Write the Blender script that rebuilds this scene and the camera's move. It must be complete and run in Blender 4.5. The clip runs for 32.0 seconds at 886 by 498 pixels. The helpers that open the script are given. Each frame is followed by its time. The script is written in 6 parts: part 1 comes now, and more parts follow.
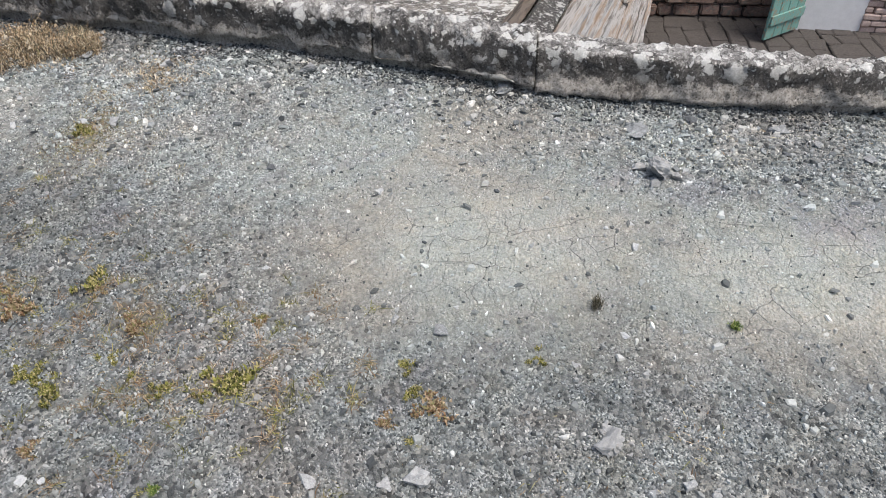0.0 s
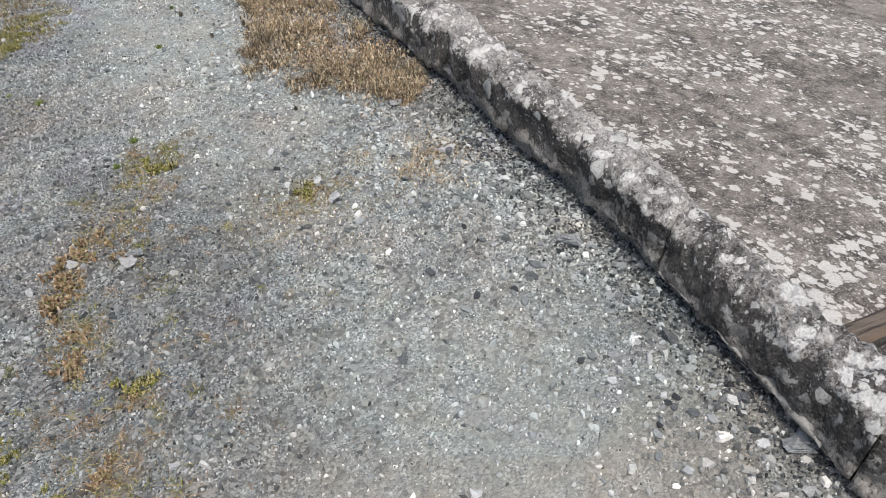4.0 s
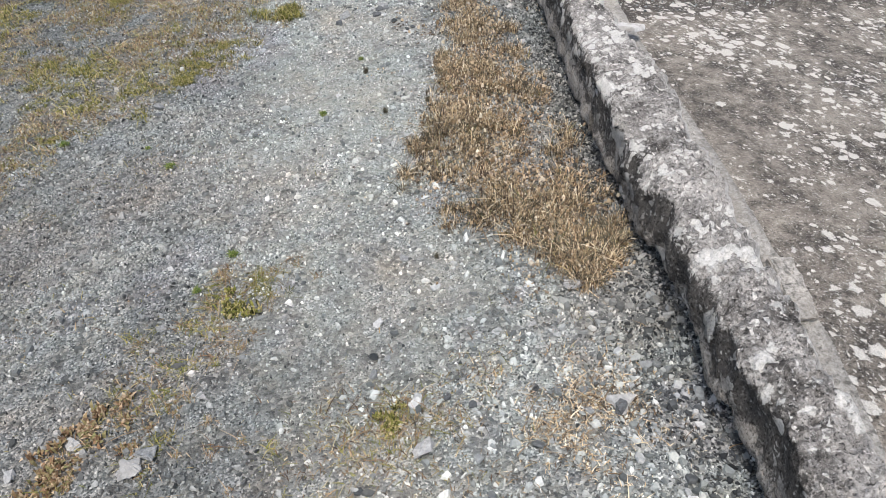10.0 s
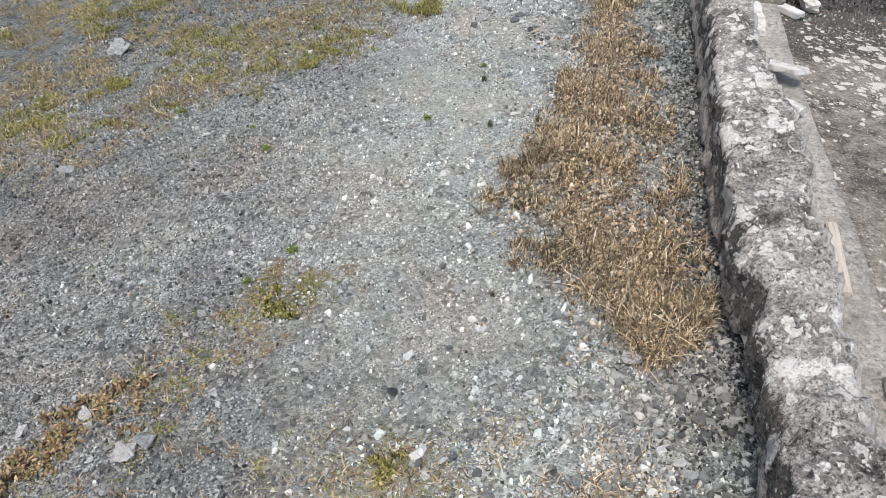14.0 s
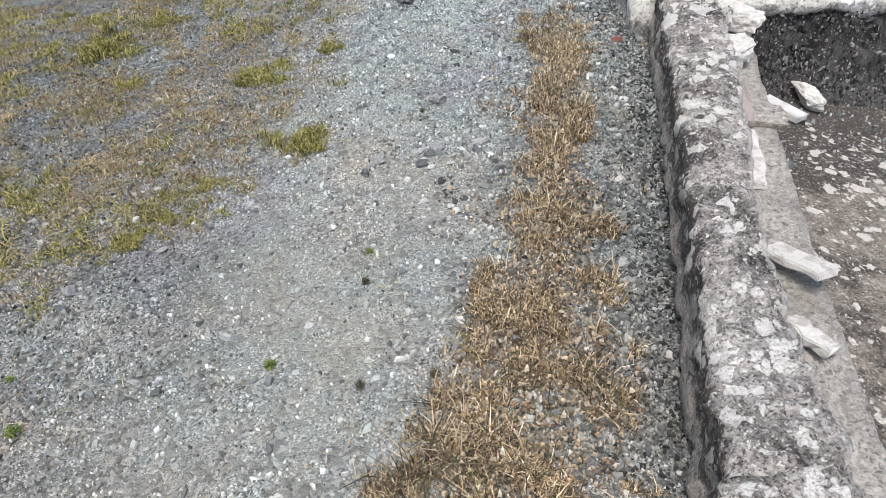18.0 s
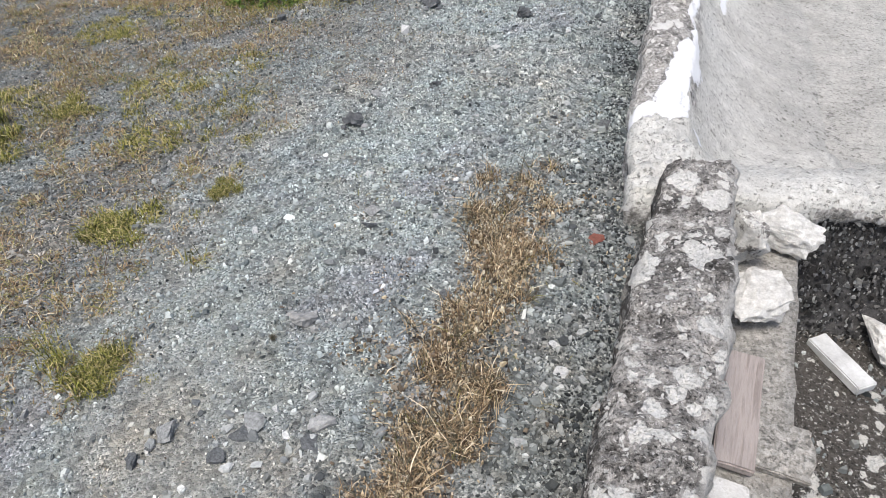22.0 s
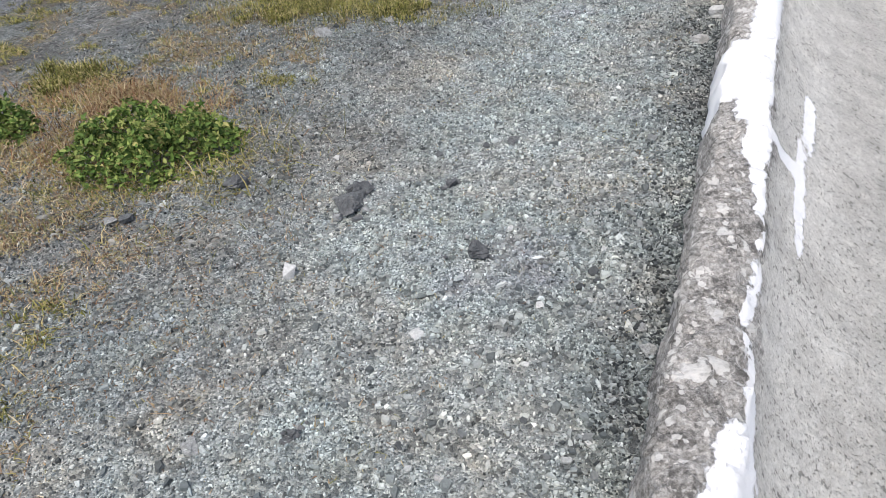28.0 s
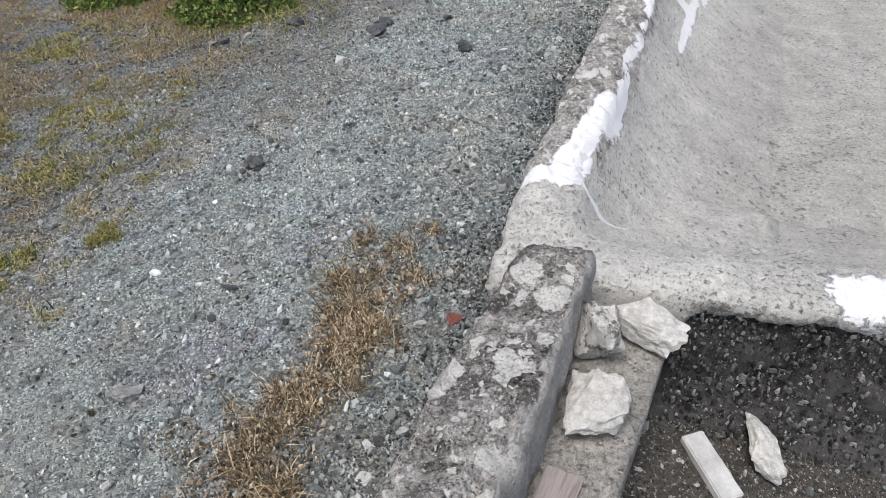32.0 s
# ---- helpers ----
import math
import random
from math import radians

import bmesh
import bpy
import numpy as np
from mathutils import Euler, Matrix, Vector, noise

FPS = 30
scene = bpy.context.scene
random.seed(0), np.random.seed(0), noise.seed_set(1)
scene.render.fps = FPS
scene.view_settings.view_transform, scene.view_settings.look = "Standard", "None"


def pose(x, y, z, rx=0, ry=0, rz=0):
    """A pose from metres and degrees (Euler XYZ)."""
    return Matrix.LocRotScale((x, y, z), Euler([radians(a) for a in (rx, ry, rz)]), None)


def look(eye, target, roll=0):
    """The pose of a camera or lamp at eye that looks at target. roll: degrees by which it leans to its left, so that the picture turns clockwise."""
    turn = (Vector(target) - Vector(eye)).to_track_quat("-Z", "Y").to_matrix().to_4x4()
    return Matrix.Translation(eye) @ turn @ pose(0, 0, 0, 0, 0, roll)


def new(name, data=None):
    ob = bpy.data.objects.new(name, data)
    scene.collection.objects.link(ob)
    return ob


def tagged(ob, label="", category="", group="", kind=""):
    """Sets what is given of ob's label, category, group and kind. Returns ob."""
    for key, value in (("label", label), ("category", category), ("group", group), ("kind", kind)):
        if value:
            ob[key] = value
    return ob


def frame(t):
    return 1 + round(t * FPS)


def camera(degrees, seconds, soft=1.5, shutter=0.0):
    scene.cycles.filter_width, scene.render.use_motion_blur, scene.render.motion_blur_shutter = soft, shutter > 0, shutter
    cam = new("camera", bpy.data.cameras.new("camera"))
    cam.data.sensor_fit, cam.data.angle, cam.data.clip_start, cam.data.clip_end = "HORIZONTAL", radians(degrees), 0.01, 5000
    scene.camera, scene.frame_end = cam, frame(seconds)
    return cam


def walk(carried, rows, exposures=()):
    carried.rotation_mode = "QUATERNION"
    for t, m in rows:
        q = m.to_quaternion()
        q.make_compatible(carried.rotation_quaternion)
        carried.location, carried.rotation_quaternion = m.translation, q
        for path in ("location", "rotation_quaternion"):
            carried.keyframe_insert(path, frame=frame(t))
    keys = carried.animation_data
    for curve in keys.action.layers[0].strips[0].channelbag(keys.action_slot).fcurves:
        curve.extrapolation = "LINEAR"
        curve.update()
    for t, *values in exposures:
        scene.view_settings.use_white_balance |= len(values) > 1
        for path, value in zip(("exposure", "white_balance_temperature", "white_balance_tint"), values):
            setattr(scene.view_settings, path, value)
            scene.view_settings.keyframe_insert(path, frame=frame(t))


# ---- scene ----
cam = camera(63.8, 32.0, soft=0.85)
PATH = [
    (0, (-2.265, -0.309, 1.42), (-0.742, -0.161, 0.132), -0.9),
    (0.5, (-2.263, -0.348, 1.419), (-0.747, -0.145, 0.13), -0.7),
    (1, (-2.253, -0.399, 1.42), (-0.748, -0.124, 0.132), -0.5),
    (1.5, (-2.21, -0.443, 1.428), (-0.724, -0.099, 0.135), -0.5),
    (2, (-2.089, -0.485, 1.437), (-0.623, -0.077, 0.138), -0.5),
    (2.5, (-1.845, -0.499, 1.432), (-0.395, -0.048, 0.131), -0.6),
    (3, (-1.461, -0.488, 1.438), (-0.025, 0.003, 0.136), -0.6),
    (3.5, (-1.03, -0.455, 1.459), (0.297, 0.292, 0.162), 0.4),
    (4, (-0.898, -0.492, 1.45), (0.11, 0.651, 0.154), 1.6),
    (4.5, (-0.911, -0.564, 1.444), (0.032, 0.631, 0.147), 1.5),
    (6.5, (-0.932, -0.655, 1.428), (-0.238, 0.686, 0.117), 0.7),
    (7, (-0.901, -0.634, 1.426), (-0.323, 0.758, 0.11), 0.8),
    (7.5, (-0.838, -0.598, 1.424), (-0.349, 0.826, 0.107), 0.7),
    (8, (-0.768, -0.569, 1.415), (-0.287, 0.859, 0.1), 0.5),
    (8.5, (-0.669, -0.487, 1.415), (-0.185, 0.936, 0.095), 0.4),
    (9, (-0.517, -0.29, 1.414), (-0.038, 1.129, 0.088), 0.2),
    (9.5, (-0.32, 0.024, 1.414), (0.147, 1.446, 0.088), 0.2),
    (10, (-0.113, 0.355, 1.416), (0.348, 1.779, 0.089), 0.1),
    (10.5, (0.052, 0.591, 1.41), (0.506, 2.021, 0.087), 0.1),
    (11, (0.099, 0.597, 1.396), (0.462, 2.055, 0.075), 0.3),
    (11.5, (0.112, 0.556, 1.385), (0.337, 2.039, 0.063), 0.5),
    (12, (0.111, 0.499, 1.385), (0.222, 1.992, 0.06), 0.5),
    (12.5, (0.111, 0.445, 1.381), (0.178, 1.94, 0.054), 0.4),
    (13, (0.111, 0.429, 1.375), (0.156, 1.923, 0.046), 0.4),
    (13.5, (0.129, 0.437, 1.37), (0.177, 1.931, 0.041), 0.3),
    (14, (0.174, 0.503, 1.372), (0.228, 1.994, 0.04), 0.1),
    (14.5, (0.222, 0.662, 1.371), (0.281, 2.153, 0.039), 0.1),
    (15, (0.263, 0.894, 1.374), (0.329, 2.382, 0.039), -0.0),
    (15.5, (0.305, 1.185, 1.383), (0.38, 2.667, 0.042), 0.0),
    (17.5, (0.495, 1.64, 1.325), (0.591, 3.142, 0.008), -0.6),
    (18, (0.559, 1.698, 1.333), (0.663, 3.195, 0.011), -0.5),
    (18.5, (0.636, 1.828, 1.342), (0.747, 3.317, 0.012), -0.5),
    (19, (0.739, 2.011, 1.346), (0.844, 3.499, 0.014), -0.4),
    (19.5, (0.862, 2.247, 1.347), (0.944, 3.737, 0.015), -0.6),
    (20, (0.99, 2.524, 1.351), (1.043, 4.013, 0.017), -0.8),
    (20.5, (1.105, 2.809, 1.355), (1.154, 4.3, 0.022), -0.8),
    (21, (1.177, 2.924, 1.359), (1.237, 4.417, 0.029), -0.7),
    (21.5, (1.216, 2.915, 1.362), (1.264, 4.408, 0.032), -0.2),
    (22, (1.238, 2.901, 1.367), (1.078, 4.385, 0.036), 0.1),
    (22.5, (1.279, 2.891, 1.376), (0.969, 4.351, 0.045), -0.1),
    (23, (1.343, 2.92, 1.382), (1.014, 4.373, 0.048), -0.3),
    (23.5, (1.368, 3.096, 1.39), (1.047, 4.543, 0.047), -0.4),
    (24, (1.349, 3.45, 1.404), (1.027, 4.892, 0.057), -0.3),
    (24.5, (1.343, 3.999, 1.415), (1.004, 5.432, 0.062), -0.7),
    (25, (1.304, 4.517, 1.405), (0.98, 5.965, 0.065), -0.1),
    (25.5, (1.335, 4.665, 1.402), (1.019, 6.114, 0.06), 0.0),
    (26, (1.387, 4.678, 1.401), (1.08, 6.128, 0.058), -0.0),
    (26.5, (1.415, 4.674, 1.407), (1.121, 6.122, 0.059), 0.1),
    (28.5, (1.479, 4.674, 1.414), (1.215, 6.125, 0.064), 0.2),
    (29, (1.505, 4.62, 1.422), (1.249, 6.072, 0.071), 0.1),
    (29.5, (1.549, 4.372, 1.426), (1.302, 5.829, 0.078), 0.0),
    (30, (1.616, 3.932, 1.422), (1.371, 5.393, 0.079), -0.0),
    (30.5, (1.677, 3.462, 1.413), (1.433, 4.915, 0.061), -0.3),
    (31, (1.719, 3.305, 1.423), (1.479, 4.755, 0.067), -0.5),
    (31.5, (1.741, 3.256, 1.449), (1.508, 4.707, 0.093), -0.4),
    (32, (1.75, 3.231, 1.481), (1.473, 4.674, 0.124), -0.3),
]
walk(cam, [(t, look(eye, target, roll)) for t, eye, target, roll in PATH], [(0, 0.42), (4, 0.37), (9, 0.47), (18, 0.49), (22, 0.41), (26, 0.41), (28.5, 0.34), (29.5, 0.27), (31, 0.07), (32, 0.07)])

# ---- world, sun, exposure ----
world = bpy.data.worlds.new("overcast_sky")
scene.world = world
world.use_nodes = True
wn = world.node_tree
wn.nodes.clear()
sky = wn.nodes.new("ShaderNodeTexSky")
sky.sky_type = "NISHITA"
sky.sun_disc = False
sky.sun_elevation = radians(69)
sky.sun_rotation = radians(208)
sky.air_density, sky.dust_density, sky.ozone_density = 1.0, 4.0, 1.0
wbg = wn.nodes.new("ShaderNodeBackground")
wbg.inputs["Strength"].default_value = 0.13
wout = wn.nodes.new("ShaderNodeOutputWorld")
wn.links.new(sky.outputs[0], wbg.inputs[0])
wn.links.new(wbg.outputs[0], wout.inputs[0])

sun_data = bpy.data.lights.new("sun", "SUN")
sun_data.energy = 2.0
sun_data.angle = radians(22)
sun_data.color = (1.0, 0.985, 0.955)
sun = new("sun", sun_data)
sun.matrix_world = look((-1.6, -2.6, 12), (0.6, 1.5, 0))

# ---- materials ----


def nodes_of(name, rough=0.9, spec=0.3):
    m = bpy.data.materials.new(name)
    m.use_nodes = True
    nt = m.node_tree
    b = nt.nodes["Principled BSDF"]
    b.inputs["Roughness"].default_value = rough
    b.inputs["Specular IOR Level"].default_value = spec
    return m, nt, b


def ramp(nt, fac, stops, mode="LINEAR"):
    r = nt.nodes.new("ShaderNodeValToRGB")
    r.color_ramp.interpolation = mode
    els = r.color_ramp.elements
    while len(els) < len(stops):
        els.new(0.5)
    for e, (p, c) in zip(els, stops):
        e.position = p
        e.color = (*c, 1) if isinstance(c, tuple) else (c, c, c, 1)
    nt.links.new(fac, r.inputs[0])
    return r.outputs[0]


def tex(nt, kind, scale, vec, detail=3.0, rough=0.6, out=None, **kw):
    n = nt.nodes.new("ShaderNodeTex" + kind)
    n.inputs["Scale"].default_value = scale
    if kind == "Noise":
        n.inputs["Detail"].default_value = detail
        n.inputs["Roughness"].default_value = rough
    if "feature" in kw:
        n.feature = kw["feature"]
    if vec is not None:
        nt.links.new(vec, n.inputs["Vector"])
    return n.outputs[out if out is not None else 0]


def mix(nt, fac, a, b, mode="MIX"):
    n = nt.nodes.new("ShaderNodeMix")
    n.data_type, n.blend_type = "RGBA", mode
    for k, v in ((0, fac), (6, a), (7, b)):
        sock = n.inputs[k]
        if isinstance(v, (int, float)):
            sock.default_value = v if k == 0 else (v, v, v, 1)
        elif isinstance(v, tuple):
            sock.default_value = (*v, 1)
        else:
            nt.links.new(v, sock)
    return n.outputs[2]


def calc(nt, op, a, b=0.0, clamp=False):
    n = nt.nodes.new("ShaderNodeMath")
    n.operation, n.use_clamp = op, clamp
    for sock, v in ((n.inputs[0], a), (n.inputs[1], b)):
        if isinstance(v, (int, float)):
            sock.default_value = v
        else:
            nt.links.new(v, sock)
    return n.outputs[0]


def place(nt, scale=None, turn=0.0):
    c = nt.nodes.new("ShaderNodeTexCoord").outputs["Object"]
    if scale:
        if turn:
            rt = nt.nodes.new("ShaderNodeMapping")
            rt.inputs["Rotation"].default_value = (0, 0, turn)
            nt.links.new(c, rt.inputs["Vector"])
            c = rt.outputs[0]
        mp = nt.nodes.new("ShaderNodeMapping")
        mp.inputs["Scale"].default_value = scale
        nt.links.new(c, mp.inputs["Vector"])
        c = mp.outputs[0]
    return c


def warp(nt, vec, scale, amount):
    """The place, shifted by noise, so that cells lose their straight edges."""
    n = tex(nt, "Noise", scale, vec, 3.0, 0.6, 1)
    s = nt.nodes.new("ShaderNodeVectorMath")
    s.operation = "SCALE"
    s.inputs["Scale"].default_value = amount
    nt.links.new(n, s.inputs[0])
    a = nt.nodes.new("ShaderNodeVectorMath")
    a.operation = "ADD"
    nt.links.new(vec, a.inputs[0])
    nt.links.new(s.outputs[0], a.inputs[1])
    return a.outputs[0]


def bump(nt, b, height, strength, dist, under=None):
    n = nt.nodes.new("ShaderNodeBump")
    n.inputs["Strength"].default_value = strength
    n.inputs["Distance"].default_value = dist
    nt.links.new(height, n.inputs["Height"])
    if under is not None:
        nt.links.new(under, n.inputs["Normal"])
    nt.links.new(n.outputs[0], b.inputs["Normal"])
    return n.outputs[0]


def attr(nt, name):
    n = nt.nodes.new("ShaderNodeAttribute")
    n.attribute_name = name
    return n.outputs["Fac"]


def soil_tint(nt, p):
    """Drifts of violet, green and rusty stone in the grey slate."""
    drift = ramp(nt, tex(nt, "Noise", 1.5, p, 6.0, 0.65), [(0.3, (0.97, 0.95, 1.02)), (0.45, (0.96, 1.01, 1.0)), (0.55, (1.0, 1.0, 0.985)), (0.7, (1.07, 1.0, 0.92))])
    local = ramp(nt, tex(nt, "Noise", 9.0, p, 5.0, 0.7), [(0.36, (0.96, 0.975, 1.0)), (0.5, (1.0, 1.0, 1.0)), (0.64, (1.035, 1.005, 0.965))])
    at = nt.nodes.new("ShaderNodeSeparateXYZ")
    nt.links.new(p, at.inputs[0])
    along = ramp(nt, calc(nt, "MULTIPLY", at.outputs["Y"], 0.1), [(0.25, (1.035, 1.0, 0.985)), (0.5, (0.985, 1.0, 1.01))])
    return mix(nt, 1.0, mix(nt, 1.0, drift, local, "MULTIPLY"), along, "MULTIPLY")


TONE = [(0.25, (0.36, 0.35, 0.35)), (0.5, (0.86, 0.86, 0.855)), (0.7, (1.26, 1.275, 1.26))]


def ground_material():
    m, nt, b = nodes_of("slate_gravel_ground", 0.95, 0.2)
    p = place(nt)
    w = warp(nt, p, 30.0, 0.012)
    fine = tex(nt, "Voronoi", 190.0, w, out=1)
    mid = tex(nt, "Voronoi", 85.0, w, out=1)
    vfine = ramp(nt, fine, [(0.0, (0.03, 0.033, 0.034)), (0.35, (0.18, 0.193, 0.192)), (0.72, (0.38, 0.395, 0.386)), (1.0, (0.8, 0.8, 0.78))])
    vmid = ramp(nt, mid, [(0.0, (0.04, 0.042, 0.044)), (0.5, (0.19, 0.195, 0.19)), (0.88, (0.38, 0.38, 0.36)), (1.0, (0.7, 0.69, 0.66))])
    pick = ramp(nt, tex(nt, "Noise", 14.0, p, 2.0), [(0.42, 0.0), (0.58, 1.0)])
    chips = mix(nt, pick, vfine, vmid)
    chips = mix(nt, 1.0, chips, soil_tint(nt, p), "MULTIPLY")
    chips = mix(nt, 1.0, chips, ramp(nt, calc(nt, "MULTIPLY", attr(nt, "tone"), 0.5), TONE), "MULTIPLY")
    # pale dried mud with cracks
    cells = tex(nt, "Voronoi", 10.0, warp(nt, p, 9.0, 0.05), feature="DISTANCE_TO_EDGE")
    crack = ramp(nt, calc(nt, "ADD", cells, calc(nt, "MULTIPLY", calc(nt, "SUBTRACT", tex(nt, "Noise", 4.0, p, 3.0), 0.5), 0.05)), [(0.0, 0.0), (0.01, 1.0)])
    mud = ramp(nt, tex(nt, "Noise", 85.0, p, 7.0, 0.8), [(0.25, (0.26, 0.262, 0.235)), (0.5, (0.43, 0.435, 0.39)), (0.62, (0.53, 0.535, 0.49)), (0.8, (0.72, 0.72, 0.68))])
    mud = mix(nt, 1.0, mud, soil_tint(nt, p), "MULTIPLY")
    mud = mix(nt, calc(nt, "SUBTRACT", 1.0, crack), mud, (0.2, 0.195, 0.175))
    dust = calc(nt, "ADD", attr(nt, "dust"), calc(nt, "MULTIPLY", calc(nt, "SUBTRACT", tex(nt, "Noise", 26.0, p, 9.0, 0.9), 0.5), 2.2))
    dmask = ramp(nt, dust, [(0.1, 0.0), (0.95, 0.88)])
    col = mix(nt, dmask, chips, mud)
    # brown litter under the dry grass
    lit = calc(nt, "ADD", attr(nt, "litter"), calc(nt, "MULTIPLY", calc(nt, "SUBTRACT", tex(nt, "Noise", 18.0, p, 5.0, 0.8), 0.5), 1.1))
    lmask = ramp(nt, lit, [(0.4, 0.0), (0.8, 0.8)])
    straw = ramp(nt, tex(nt, "Noise", 90.0, p, 4.0, 0.8), [(0.3, (0.07, 0.055, 0.04)), (0.55, (0.2, 0.155, 0.1)), (0.75, (0.36, 0.29, 0.19))])
    col = mix(nt, lmask, col, straw)
    nt.links.new(col, b.inputs["Base Color"])
    h = calc(nt, "ADD", calc(nt, "MULTIPLY", tex(nt, "Voronoi", 190.0, w), -0.7), calc(nt, "MULTIPLY", tex(nt, "Voronoi", 85.0, w), -0.9))
    h = calc(nt, "ADD", h, calc(nt, "MULTIPLY", calc(nt, "MULTIPLY", crack, dmask), 0.6))
    bump(nt, b, h, 0.9, 0.009)
    return m


def chip_material(name, stops):
    m, nt, b = nodes_of(name, 0.85, 0.3)
    g = nt.nodes.new("ShaderNodeNewGeometry").outputs["Random Per Island"]
    c = ramp(nt, g, stops)
    c = mix(nt, 1.0, c, ramp(nt, calc(nt, "MULTIPLY", attr(nt, "tone"), 0.5), TONE), "MULTIPLY")
    c = mix(nt, 1.0, c, soil_tint(nt, place(nt)), "MULTIPLY")
    n = tex(nt, "Noise", 120.0, place(nt), 4.0, 0.7)
    c = mix(nt, 1.0, c, ramp(nt, n, [(0.25, 0.72), (0.75, 1.2)]), "MULTIPLY")
    nt.links.new(c, b.inputs["Base Color"])
    bump(nt, b, n, 0.4, 0.003)
    return m


def each_stone(name, stops):
    """Stone whose grey differs from piece to piece."""
    m, nt, b = nodes_of(name, 0.8, 0.3)
    c = ramp(nt, nt.nodes.new("ShaderNodeObjectInfo").outputs["Random"], stops)
    n = tex(nt, "Noise", 3.5, place(nt), 7.0, 0.8)
    c = mix(nt, 1.0, c, ramp(nt, n, [(0.3, 0.6), (0.7, 1.25)]), "MULTIPLY")
    nt.links.new(c, b.inputs["Base Color"])
    bump(nt, b, n, 0.5, 0.004)
    return m


def single_stone(name, lo, hi, spots=None, size=45.0):
    m, nt, b = nodes_of(name, 0.85, 0.3)
    p = place(nt)
    n = tex(nt, "Noise", size, p, 7.0, 0.8)
    c = ramp(nt, n, [(0.28, lo), (0.72, hi)])
    if spots:
        s = ramp(nt, tex(nt, "Noise", 22.0, p, 4.0, 0.7), [(0.52, 0.0), (0.6, 1.0)])
        c = mix(nt, s, c, spots)
    nt.links.new(c, b.inputs["Base Color"])
    bump(nt, b, n, 0.6, 0.006)
    return m


def lichen_concrete(name, base_lo, base_hi, spot, amount, dark=0.5, scale=14.0, face=True, drift_amount=0.9, end=0.0, soot=False):
    """Old cement with pale lichen rosettes of two sizes and black crust."""
    m, nt, b = nodes_of(name, 0.93, 0.2)
    p = place(nt)
    n1 = tex(nt, "Noise", 3.2, p, 6.0, 0.65)
    n2 = tex(nt, "Noise", 70.0, p, 6.0, 0.8)
    base = ramp(nt, n2, [(0.3, base_lo), (0.68, base_hi)])
    base = mix(nt, 1.0, base, ramp(nt, tex(nt, "Noise", 9.0, p, 7.0, 0.8), [(0.32, 0.45), (0.68, 1.45)]), "MULTIPLY")
    crust = calc(nt, "ADD", calc(nt, "MULTIPLY", n1, 0.45), calc(nt, "MULTIPLY", tex(nt, "Noise", 15.0, p, 7.0, 0.8), 0.55))
    if face:
        nz = nt.nodes.new("ShaderNodeSeparateXYZ")
        nt.links.new(nt.nodes.new("ShaderNodeNewGeometry").outputs["Normal"], nz.inputs[0])
        up = nz.outputs["Z"]
        crust = calc(nt, "ADD", crust, calc(nt, "MULTIPLY", calc(nt, "SUBTRACT", 0.75, up), 0.035))
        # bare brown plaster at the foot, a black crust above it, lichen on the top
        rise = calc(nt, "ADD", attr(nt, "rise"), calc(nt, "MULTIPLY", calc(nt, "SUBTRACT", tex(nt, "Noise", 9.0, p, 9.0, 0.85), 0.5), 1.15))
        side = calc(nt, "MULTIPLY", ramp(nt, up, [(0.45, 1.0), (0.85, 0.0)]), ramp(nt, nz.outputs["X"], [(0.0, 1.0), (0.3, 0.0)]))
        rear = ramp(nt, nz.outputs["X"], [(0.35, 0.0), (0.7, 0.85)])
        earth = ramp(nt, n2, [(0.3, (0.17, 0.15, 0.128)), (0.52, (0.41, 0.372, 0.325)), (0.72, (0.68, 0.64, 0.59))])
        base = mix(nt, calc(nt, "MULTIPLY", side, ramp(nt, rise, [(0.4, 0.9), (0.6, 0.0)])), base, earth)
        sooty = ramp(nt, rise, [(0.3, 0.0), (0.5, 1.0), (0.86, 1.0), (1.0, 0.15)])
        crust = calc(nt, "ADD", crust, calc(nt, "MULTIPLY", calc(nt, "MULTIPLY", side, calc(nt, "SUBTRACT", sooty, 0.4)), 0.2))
    if soot:
        # sooty stain along the rubble bank
        ps = nt.nodes.new("ShaderNodeSeparateXYZ")
        nt.links.new(p, ps.inputs[0])
        crust = calc(nt, "ADD", crust, ramp(nt, calc(nt, "MULTIPLY", ps.outputs["Y"], 0.2), [(0.75, 0.0), (0.87, 0.26)]))
    cmask = ramp(nt, crust, [(0.47, 0.0), (0.57, dark)])
    base = mix(nt, cmask, base, ramp(nt, n2, [(0.3, (0.014, 0.013, 0.012)), (0.55, (0.06, 0.055, 0.05)), (0.75, (0.2, 0.185, 0.165))]))
    wv = warp(nt, warp(nt, p, 16.0, 0.06), 60.0, 0.022)
    total = None
    drift = calc(nt, "MULTIPLY", calc(nt, "SUBTRACT", tex(nt, "Noise", 1.3, p, 3.0), 0.52), drift_amount)
    if end:
        # the growth is thickest at the south end
        py = nt.nodes.new("ShaderNodeSeparateXYZ")
        nt.links.new(p, py.inputs[0])
        drift = calc(nt, "ADD", drift, ramp(nt, calc(nt, "MULTIPLY", py.outputs["Y"], 0.5), [(0.0, end), (0.32, 0.0)]))
    fray = calc(nt, "MULTIPLY", calc(nt, "SUBTRACT", tex(nt, "Noise", 110.0, p, 5.0, 0.8), 0.52), 0.42)
